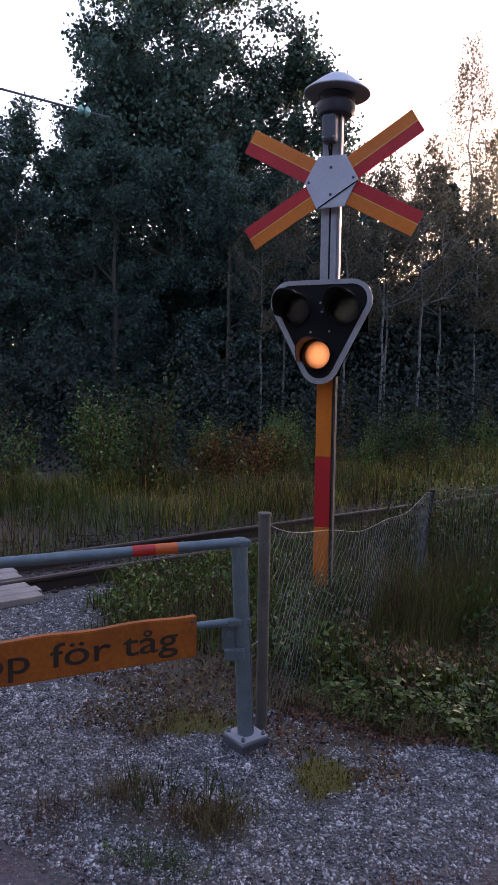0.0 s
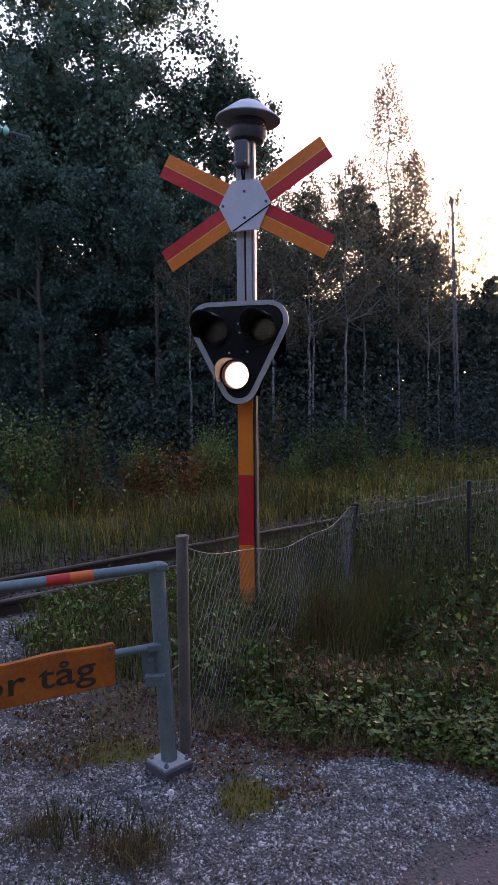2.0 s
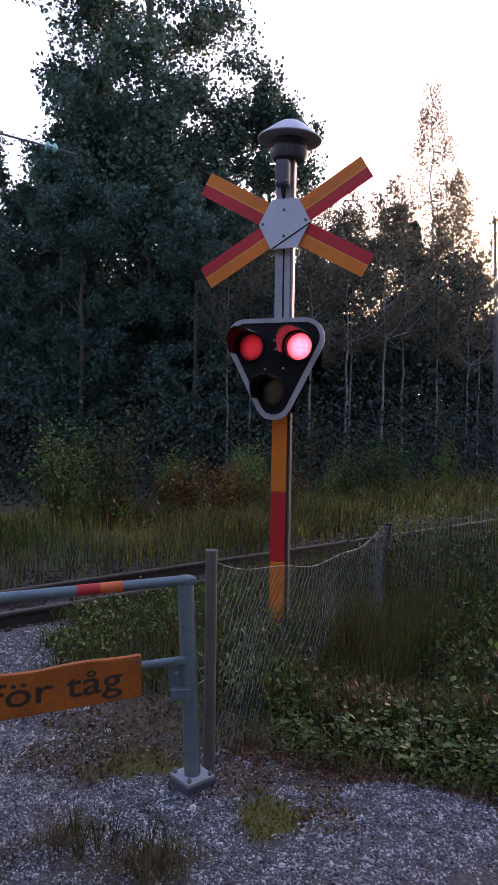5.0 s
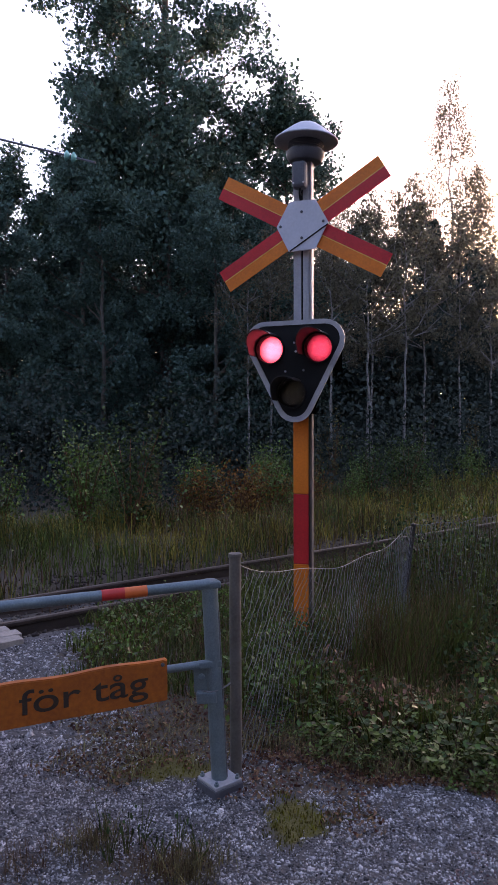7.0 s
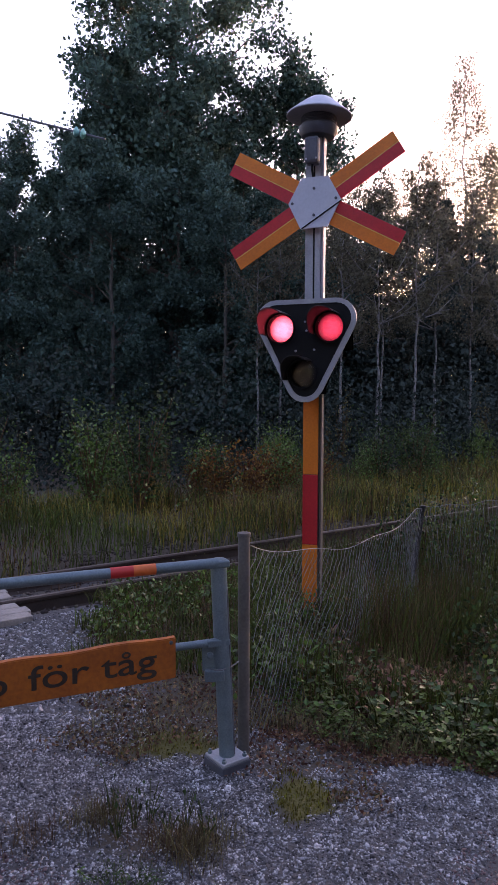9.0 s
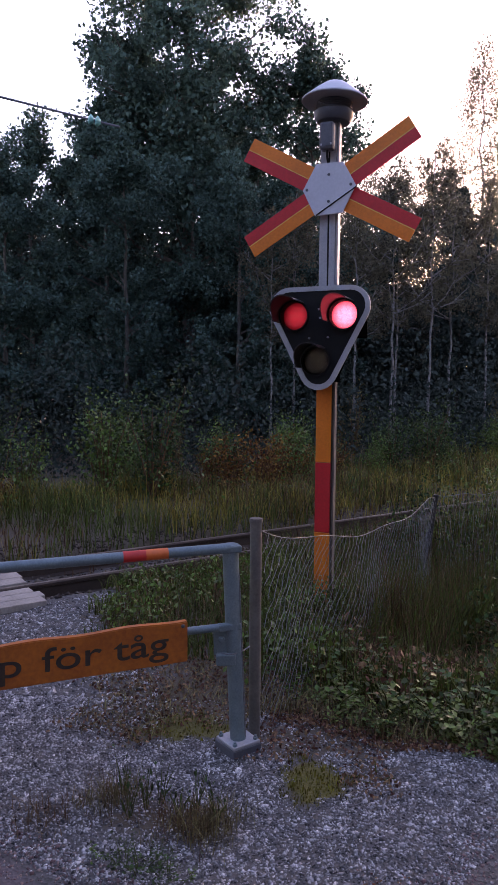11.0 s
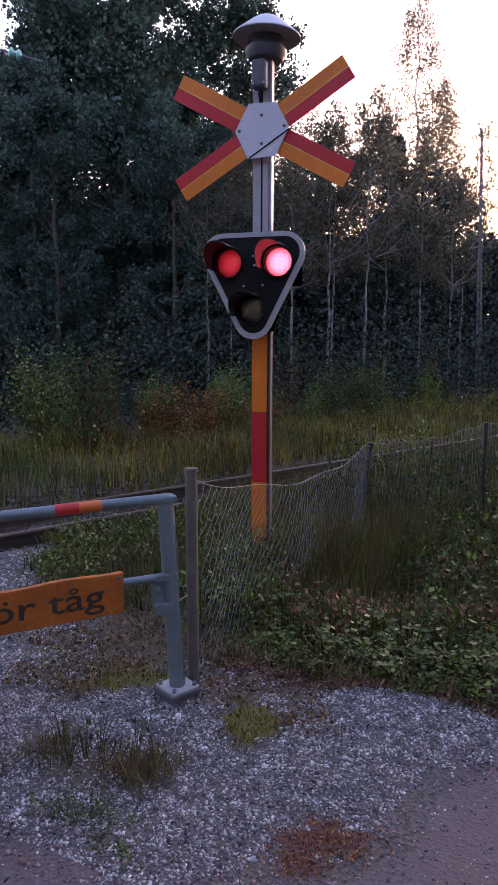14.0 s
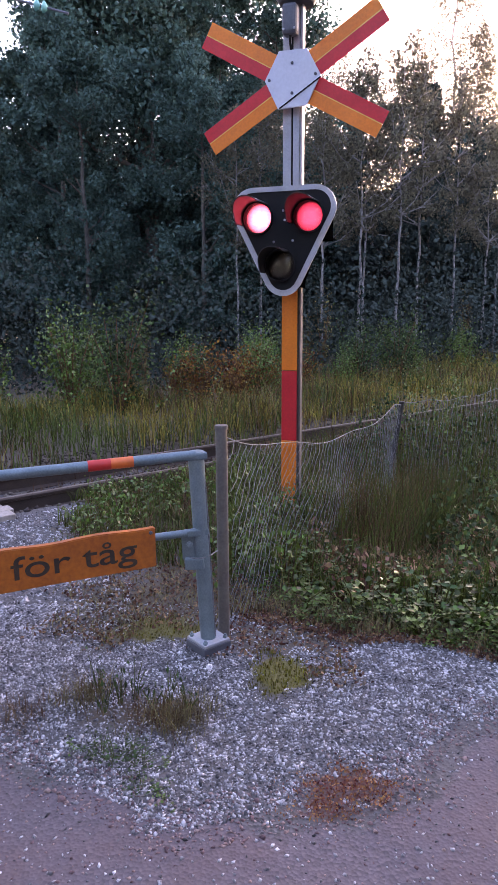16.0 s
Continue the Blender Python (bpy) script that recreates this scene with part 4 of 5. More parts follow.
def spruce(name, seed, height, spread, label):
    rng = np.random.default_rng(seed)
    t = thing(name, pose(0, 0, 0), label, "tree", "spruces in the wood")
    bm = bmesh.new()
    tube(bm, [(0, 0, 0), (0, 0, height * 0.5), (0, 0, height)], [height * 0.011, height * 0.007, 0.012], 8)
    part("trunk", bm, M_BARK, t)
    cs = []
    h = 0.6
    while h < height * 0.985:
        q = h / height
        L = spread * (1 - q) ** 0.85 + 0.1
        for _ in range(int(6 + 4 * (1 - q))):
            a = rng.uniform(0, math.tau)
            k = int(10 + 36 * L)
            s = rng.uniform(0.1, 1, k) ** 0.8 * L * rng.uniform(0.75, 1.1)
            side = rng.normal(size=k) * 0.16 * (0.3 + s)
            z = h - 0.35 * s + 0.10 * s * s / max(L, 0.1) + rng.normal(size=k) * 0.05 - np.abs(rng.normal(size=k)) * 0.10
            cs.append(np.stack([s * math.cos(a) - side * math.sin(a), s * math.sin(a) + side * math.cos(a), z], 1))
        h += 0.34 + 0.1 * rng.uniform()
    c = np.concatenate(cs)
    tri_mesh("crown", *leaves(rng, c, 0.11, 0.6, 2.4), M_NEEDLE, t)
    return t


def gz1(x, y):
    return float(ground_z(np.array(float(x)), np.array(float(y))))


def plant(ob, x, y, turn=0.0, scale=1.0):
    ob.matrix_world = pose(x, y, gz1(x, y) - 0.05, 0, 0, turn) @ Matrix.Scale(scale, 4)
    return ob


def again(ob, x, y, turn, scale):
    ob2 = copy_thing(ob, pose(x, y, gz1(x, y) - 0.05, 0, 0, turn))
    ob2.scale = (scale,) * 3
    return ob2


def forest():
    big = plant(tree("aspen_tree", 3, 24.5, 3.85, 2.2, 0.108, 820, 135, M_LEAF, M_BARK, "tall dark green aspen with a broad dense crown", r0=0.26, limbs=52), -3.0, 24.3)
    tree_b = plant(tree("aspen_tree", 11, 14.6, 2.7, 1.8, 0.112, 380, 80, M_LEAF, M_BARK, "dark green aspen beside the taller tree", r0=0.14, limbs=26), 1.25, 25.8)
    again(tree_b, -5.6, 23.0, 70, 0.80)
    again(tree_b, -8.8, 25.0, 150, 0.80)
    again(tree_b, -12.5, 27.0, 200, 0.84)
    again(tree_b, -4.2, 19.5, 20, 0.62)
    again(tree_b, -7.2, 18.5, 260, 0.58)
    again(tree_b, -1.0, 19.0, 310, 0.56)
    again(tree_b, -2.6, 22.0, 220, 0.72)
    again(tree_b, -0.6, 23.5, 10, 0.74)
    again(tree_b, -6.9, 27.0, 30, 0.80)
    again(tree_b, -4.4, 27.5, 100, 0.86)
    again(tree_b, -1.2, 27.5, 190, 0.80)
    again(tree_b, 0.4, 22.5, 120, 0.62)
    birch = plant(tree("birch_tree", 21, 16.9, 2.7, 4.2, 0.060, 760, 34, M_LEAF_B, M_BIRCHBARK, "tall slender birch with thin drooping twigs against the sky", r0=0.12, shape="spire", limbs=40, droop=0.9), 8.75, 31.0)
    small = plant(tree("birch_tree", 24, 12.6, 1.9, 3.6, 0.062, 330, 24, M_LEAF_B, M_BIRCHBARK, "thin-crowned birch against the evening sky", r0=0.08, shape="spire", limbs=30, droop=0.9), 4.2, 31.0)
    again(birch, 10.7, 33.0, 120, 0.83)
    for x, y, a, k in ((6.7, 33.5, 200, 1.04), (3.2, 32.0, 250, 1.05), (5.5, 31.5, 310, 0.95), (7.6, 32.5, 60, 1.08), (9.7, 30.5, 330, 1.02), (12.4, 32.0, 80, 0.95), (14.2, 33.0, 10, 0.9), (11.5, 31.0, 260, 0.92), (3.9, 28.5, 15, 0.86), (5.0, 27.5, 140, 0.80), (6.1, 28.5, 70, 0.84), (8.3, 28.5, 230, 0.86), (2.6, 28.0, 290, 0.84), (7.2, 29.5, 170, 0.9)):
        again(small, x, y, a, k)
    slim = plant(tree("birch_tree", 33, 7.7, 1.3, 3.7, 0.055, 90, 46, M_LEAF_B, M_BIRCHBARK, "slim pale-stemmed birch at the edge of the wood", r0=0.042, shape="round", limbs=14, droop=0.7), 2.9, 17.5, 0, 1.0)
    for x, y, a, s in ((3.85, 17.6, 40, 1.02), (3.15, 18.4, 90, 0.95), (4.7, 19.0, 160, 1.0), (1.95, 17.2, 210, 0.9), (5.8, 19.5, 280, 0.96), (7.0, 20.5, 20, 0.92), (7.7, 21.5, 130, 0.9), (-0.1, 17.8, 300, 0.85), (0.5, 18.6, 60, 0.95), (2.3, 20.4, 33, 0.92), (10.8, 23.5, 70, 0.95)):
        again(slim, x, y, a, s)
    sp = plant(spruce("spruce_tree", 41, 10.6, 2.1, "dark green spruce in the depth of the wood"), 3.9, 26.5, 0, 0.9)
    for x, y, a, s in ((6.2, 24.0, 50, 0.86), (8.4, 26, 10, 0.74), (-3.0, 28.5, 80, 1.0), (-7.0, 28.0, 140, 0.9), (0.4, 29, 240, 0.95), (-10.5, 23, 280, 0.8), (12.5, 25.5, 300, 0.72), (14.5, 29, 30, 0.80), (-14.5, 24.5, 70, 0.9), (1.6, 22.0, 120, 0.7), (10.4, 24.0, 170, 0.6)):
        again(sp, x, y, a, s)


forest()
R = np.random.default_rng(77)


def cloud(n, x0, x1, y0, y1, keep=None):
    x, y = R.uniform(x0, x1, n), R.uniform(y0, y1, n)
    if keep is not None:
        k = keep(x, y)
        x, y = x[k], y[k]
    return np.stack([x, y, ground_z(x, y)], 1)


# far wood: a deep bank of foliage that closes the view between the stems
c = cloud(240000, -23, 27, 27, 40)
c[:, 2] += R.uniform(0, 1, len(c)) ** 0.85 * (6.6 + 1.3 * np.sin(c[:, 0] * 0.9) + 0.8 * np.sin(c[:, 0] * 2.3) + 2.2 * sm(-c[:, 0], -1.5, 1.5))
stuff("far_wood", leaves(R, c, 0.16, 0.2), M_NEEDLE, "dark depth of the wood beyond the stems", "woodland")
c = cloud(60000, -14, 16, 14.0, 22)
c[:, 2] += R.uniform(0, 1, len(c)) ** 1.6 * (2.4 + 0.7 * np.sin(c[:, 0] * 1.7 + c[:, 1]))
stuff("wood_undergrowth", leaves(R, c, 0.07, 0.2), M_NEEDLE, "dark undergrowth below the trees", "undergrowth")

# unseen leaf ring added beside and behind the camera to cut foreground sky light
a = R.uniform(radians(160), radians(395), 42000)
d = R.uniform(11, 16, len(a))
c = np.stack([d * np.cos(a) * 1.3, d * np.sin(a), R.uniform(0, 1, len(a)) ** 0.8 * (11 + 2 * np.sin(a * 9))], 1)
stuff("sky_blocking_leaves", leaves(R, c, 0.34, 0.2), M_NEEDLE, "unseen ring of dark foliage added to block sky light", "woodland")


# ---------------------------------------------------------------- shrubs beyond the track
def shrub(name, seed, h, w, n, leaf, material, label):
    rng = np.random.default_rng(seed)
    t = thing(name, pose(0, 0, 0), label, "shrub", "shrubs beyond the track")
    cs = []
    for k in range(9):
        a, l = rng.uniform(0, math.tau), rng.uniform(0.3, 1)
        p = Vector((math.cos(a) * w * l * 0.6, math.sin(a) * w * l * 0.6, h * rng.uniform(0.65, 1.0)))
        part("stem", tube(bmesh.new(), [(0, 0, 0), p * 0.5 + Vector((0, 0, 0.1 * h)), p], [0.012, 0.008, 0.003], 4, False), M_DEAD, t)
        s = rng.uniform(0.25, 1.05, n // 9)
        cs.append(np.array(p)[None] * s[:, None] + rng.normal(size=(n // 9, 3)) * np.array([w, w, h]) * 0.13)
    c = np.concatenate(cs)
    c[:, 2] = np.maximum(c[:, 2], 0.03)
    tri_mesh("foliage", *leaves(rng, c, leaf, 0.2), material, t)
    return t


def shrubs():
    a = plant(shrub("willow_shrub", 1, 1.55, 0.9, 1500, 0.036, M_SHRUB, "dark green leafy shrub behind the railway track"), -4.3, 10.6)
    b = plant(shrub("willow_shrub", 2, 1.25, 0.7, 1300, 0.034, M_WEED, "lighter green leafy shrub behind the railway track"), -2.4, 11.2)
    r = plant(shrub("autumn_shrub", 3, 0.85, 0.55, 900, 0.030, M_RUSTLEAF, "rust-brown autumn shrub behind the railway track"), 0.0, 10.9)
    rng = random.Random(3)
    for k in range(46):
        u, v = rng.uniform(-6, 9.5), rng.uniform(2.6, 6.0)
        x, y = TRACK_AT[0] + TU[0] * u + TV[0] * v, TRACK_AT[1] + TU[1] * u + TV[1] * v
        again(a if rng.random() < 0.55 else b, x, y, rng.uniform(0, 360), rng.uniform(0.6, 1.15) * (1.0 if x < -0.5 else 0.78))
    o = plant(shrub("birch_sapling", 4, 1.75, 0.42, 700, 0.036, M_OLIVELEAF, "olive-brown leafy sapling at the edge of the wood"), 1.85, 16.2)
    again(o, 1.55, 16.8, 80, 0.8)
    again(o, 5.6, 17.5, 200, 1.0)
    again(o, -1.9, 13.5, 140, 0.7)
    for x, y, s in ((-0.65, 10.2, 1.1), (-0.2, 10.4, 1.0), (-1.7, 9.9, 0.8), (-1.0, 10.7, 0.9), (0.6, 11.2, 0.8), (-4.2, 8.6, 0.7), (-3.5, 8.9, 0.55), (1.1, 11.9, 0.9)):
        again(r, x, y, rng.uniform(0, 360), s)


shrubs()

# ---------------------------------------------------------------- grass and weeds
def on_track(x, y, lo, hi):
    v = uv(x, y)[1]
    return (v > lo) & (v < hi)


def patchy(x, y, f=1.7, level=0.0):
    return np.sin(x * f + 1.7 * np.sin(y * f * 0.8)) + np.sin(y * f * 1.3 + 0.5 * x) > level


c = cloud(60000, -7, 12, 6, 18, lambda x, y: on_track(x, y, 0.85, 4.6))
c = c[patchy(c[:, 0], c[:, 1], 1.3, -0.5) & (R.uniform(size=len(c)) < 0.8)]
stuff("tall_dry_grass", blades(R, c, 0.52 * (0.45 + 0.75 * (0.5 + 0.25 * (np.sin(c[:, 0] * 2.3 + 2 * np.sin(c[:, 1] * 1.7)) + np.sin(c[:, 1] * 3.1 + c[:, 0] * 1.9)))), 0.008, 0.7), M_STRAW, "tall straw-coloured grass along the far side of the track", "grass")
c = cloud(60000, -7, 12, 6, 18, lambda x, y: on_track(x, y, 0.8, 5.0) & patchy(x, y, 2.1, -0.6))
stuff("tall_green_grass", blades(R, c, 0.46 * (0.45 + 0.75 * (0.5 + 0.25 * (np.sin(c[:, 0] * 2.3 + 2 * np.sin(c[:, 1] * 1.7)) + np.sin(c[:, 1] * 3.1 + c[:, 0] * 1.9)))), 0.009, 0.8), M_GRASS, "green grass among the dry stalks beyond the track", "grass")
c = cloud(26000, -7, 12, 6, 18, lambda x, y: on_track(x, y, 1.0, 5.0) & patchy(x, y, 1.1, 0.0))
stuff("brown_stalks", blades(R, c, 0.62 * (0.45 + 0.75 * (0.5 + 0.25 * (np.sin(c[:, 0] * 2.3 + 2 * np.sin(c[:, 1] * 1.7)) + np.sin(c[:, 1] * 3.1 + c[:, 0] * 1.9)))), 0.007, 0.6), M_DEAD, "brown withered stalks beyond the track", "weeds")
c = cloud(9000, -6, 12, 6, 18, lambda x, y: on_track(x, y, 1.3, 4.5) & patchy(x, y, 2.6, -0.2))
c[:, 2] += R.uniform(0.1, 0.75, len(c))
stuff("tall_weed_leaves", leaves(R, c, 0.032, 0.2), M_WEED, "leafy weeds between the grasses beyond the track", "weeds")
c = cloud(420, -6, 12, 6, 18, lambda x, y: on_track(x, y, 1.2, 4.5) & patchy(x, y, 3.3, 0.4))
c[:, 2] += R.uniform(0.3, 0.85, len(c))
stuff("seed_heads", leaves(R, c, 0.035, 0.1), M_WEED_PALE, "pale seed heads above the grass", "weeds")
c = cloud(16000, -6, 10, 4, 16, lambda x, y: on_track(x, y, 0.08, 1.5) & patchy(x, y, 2.5, -0.3))
stuff("track_weeds", blades(R, c, 0.10, 0.008, 0.7), M_DEAD, "short dry weeds between the rails", "weeds")
c = cloud(40000, -4.5, 6, 3.5, 12, lambda x, y: on_track(x, y, -0.4, 1.5) & ((uv(x, y)[0] > -2.4)))
c[:, 2] += 0.005
stuff("ballast", stones(R, c, 0.019), M_BALLAST, "dirty brown ballast stones round the sleepers", "ballast")

# bank between pad and track, left of the fence and round the signal
c = cloud(9000, -1.6, 0.6, 3.9, 6.7, lambda x, y: (uv(x, y)[1] < -0.12) & (x > -1.12 - 0.10 * (y - 4.4) + 0.12 * np.sin(y * 9)) & (y > 4.05 + 0.2 * np.sin(x * 6) - 0.45 * sm(x, -0.7, -0.1)))
stuff("bank_grass", blades(R, c, 0.15, 0.008, 0.7), M_GRASS, "green grass on the bank before the track", "grass")
c = cloud(3000, -1.3, 0.5, 4.1, 6.6, lambda x, y: (uv(x, y)[1] < -0.12) & (x > -1.08 - 0.10 * (y - 4.4)))
stuff("bank_dry_grass", blades(R, c, 0.17, 0.006, 0.8), M_DEAD, "withered brown grass among the green on the bank", "grass")
c = cloud(5200, -1.3, 0.5, 4.1, 6.5, lambda x, y: (uv(x, y)[1] < -0.15) & (x > -1.08 - 0.10 * (y - 4.4)) & patchy(x, y, 3.1, -0.4))
c[:, 2] += R.uniform(0.02, 0.19, len(c))
stuff("bank_weeds", leaves(R, c, 0.022, 0.1), M_WEED, "broad-leaved green weeds on the bank", "weeds")
c = cloud(600, -1.2, 0.5, 4.2, 6.3, lambda x, y: (uv(x, y)[1] < -0.2) & patchy(x, y, 3.7, 0.2))
c[:, 2] += R.uniform(0.06, 0.26, len(c))
stuff("pale_flower_heads", leaves(R, c, 0.02, 0.0), M_WEED_PALE, "pale seed heads and light leaves on the bank", "weeds")

# ditch behind the fence
inside = lambda x, y: (y > edge_y(x) + 0.4) & (uv(x, y)[1] < -0.25) & (x > -0.1)
c = cloud(26000, -0.1, 4.2, 3.2, 9.5, inside)
stuff("ditch_grass", blades(R, c, 0.34, 0.007, 0.6), M_GRASS, "long tangled grass in the ditch by the fence", "grass")
c = cloud(9000, 0.2, 4.4, 3.4, 9.5, inside)
stuff("ditch_dead_stalks", blades(R, c, 0.42, 0.005, 0.7), M_DEAD, "dead brown stalks in the ditch", "weeds")
c = cloud(26000, 0.5, 4.4, 3.2, 9.5, lambda x, y: inside(x, y) & patchy(x, y, 1.5, -0.1))
c[:, 2] += R.uniform(0.05, 0.95, len(c)) * sm(c[:, 0], 0.7, 2.0)
stuff("ditch_weeds", leaves(R, c, 0.027, 0.1), M_SHRUB, "dark leafy weeds climbing out of the ditch", "weeds")
c = cloud(7000, 0.9, 4.4, 3.2, 9.0, lambda x, y: inside(x, y) & patchy(x, y, 2.0, 0.5))
c[:, 2] += R.uniform(0.2, 1.0, len(c)) * sm(c[:, 0], 0.6, 1.8)
stuff("ditch_light_leaves", leaves(R, c, 0.024, 0.1), M_WEED_PALE, "pale green leaf tips above the ditch", "weeds")
c = cloud(9000, 0.45, 3.2, 2.6, 5.5, lambda x, y: (y > edge_y(x) + 0.28) & patchy(x, y, 2.9, -0.15))
c[:, 2] += R.uniform(0.03, 0.28, len(c))
stuff("brown_leaf_tangle", leaves(R, c, 0.026, 0.3), M_LITTER, "brown withered leaves among the weeds", "weeds")

c = cloud(16000, 1.5, 9.5, 6.0, 15.0, lambda x, y: on_track(x, y, -1.5, -0.12) & (x > 1.55 + 0.2 * np.sin(y * 3)))
low_end = sm(c[:, 0], 1.4, 2.4)
stuff("trackside_grass", blades(R, c[: len(c) // 2], 0.7 * (0.4 + 0.6 * low_end[: len(c) // 2]), 0.007, 0.5), M_GRASS, "tall grass between the fence and the rails", "grass")
d = c[len(c) // 2 :].copy()
d = d[patchy(d[:, 0], d[:, 1], 1.9, -0.3)]
d[:, 2] += R.uniform(0.1, 0.95, len(d)) * (0.35 + 0.65 * sm(d[:, 0], 1.4, 2.6))
stuff("trackside_weeds", leaves(R, d, 0.028, 0.1), M_WEED, "leafy green weeds between the fence and the rails", "weeds")
# grass and leafy growth pushing through and before the fence
def by_fence(n, s0, s1, o0, o1):
    k, o = R.uniform(s0, s1, n), R.uniform(o0, o1, n)
    x, y = -0.057 + 1.447 * k + 0.893 * o, 3.018 + 2.882 * k - 0.449 * o
    return np.stack([x, y, ground_z(x, y)], 1)


c = by_fence(2600, 0.45, 1.05, -0.25, 0.5)
stuff("fence_grass", blades(R, c, 0.62 * (0.6 + 0.5 * sm(c[:, 1], 3.6, 5.0)), 0.006, 0.45), M_GRASS, "tall fine grass growing through the fence", "grass")
c = by_fence(900, 0.45, 1.05, -0.1, 0.45)
stuff("fence_stalks", blades(R, c, 0.75, 0.005, 0.4), M_DEAD, "tall brown stalks growing through the fence", "weeds")
c = by_fence(3200, 0.15, 1.0, -0.5, 0.12)
c = c[patchy(c[:, 0], c[:, 1], 4.3, -0.3)]
c[:, 2] += R.uniform(0.03, 0.30, len(c))
stuff("fence_weeds", leaves(R, c, 0.022, 0.1), M_WEED, "green leafy weeds along the fence", "weeds")
x = R.uniform(0.0, 2.2, 3600)
y = edge_y(x) + np.abs(R.normal(size=len(x))) * 0.14 - 0.04
c = np.stack([x, y, ground_z(x, y) + R.uniform(0.002, 0.02, len(x))], 1)
stuff("edge_litter", leaves(R, c, 0.013, 0.0), M_LITTER, "withered leaves along the gravel's edge", "leaf litter")
x = R.uniform(-0.1, 2.3, 1500)
y = edge_y(x) + np.abs(R.normal(size=len(x))) * 0.16 + 0.02
c = np.stack([x, y, ground_z(x, y)], 1)
c = c[patchy(c[:, 0], c[:, 1], 5.0, -0.5)]
stuff("edge_grass", blades(R, c, 0.10, 0.005, 0.9), M_TUFT, "short ragged grass along the gravel's edge", "grass")
c = cloud(260, 0.1, 2.4, 2.7, 4.6, lambda x, y: y > edge_y(x) + 0.1)
stuff("bent_stems", blades(R, c, 0.30, 0.004, 1.1), M_TUFT, "pale bent grass stems over the weeds", "weeds")


# leafy plants along the pad's edge, each with stems and broad leaves
def weed_plant(name, seed, h, n, leaf, material, label):
    rng = np.random.default_rng(seed)
    t = thing(name, pose(0, 0, 0), label, "weed", "weeds round the pad")
    vf = []
    for k in range(6):
        a, l = rng.uniform(0, math.tau), rng.uniform(0.4, 1.0)
        p = Vector((math.cos(a) * h * l, math.sin(a) * h * l, h * rng.uniform(0.45, 1)))
        part("stem", tube(bmesh.new(), [(0, 0, 0), p * 0.5 + Vector((0, 0, 0.15 * h)), p], [0.004, 0.003, 0.0015], 4, False), M_GRASS, t)
        for j in range(n):
            s = rng.uniform(0.3, 1.05)
            c = np.array(p) * s + np.array([0, 0, 0.25 * h * (1 - s)]) + rng.normal(size=3) * h * 0.10
            # a broad leaf: six-sided, folded along its rib, nearly level
            d = unit(np.array([rng.normal(), rng.normal(), rng.normal() * 0.25 - 0.1]))
            s2 = unit(np.cross(d, np.array([0, 0, 1.0]) + rng.normal(size=3) * 0.3))
            w = np.cross(s2, d)
            z = leaf * rng.uniform(0.6, 1.3)
            v = np.stack([c - d * z, c - d * z * 0.3 + s2 * z * 0.62 + w * z * 0.16, c + d * z * 0.4 + s2 * z * 0.5 + w * z * 0.12, c + d * z, c + d * z * 0.4 - s2 * z * 0.5 + w * z * 0.12, c - d * z * 0.3 - s2 * z * 0.62 + w * z * 0.16])
            vf.append((v, np.array([[0, 1, 2], [0, 2, 3], [0, 3, 4], [0, 4, 5]])))
    tri_mesh("foliage", *join(*vf), material, t)
    return t


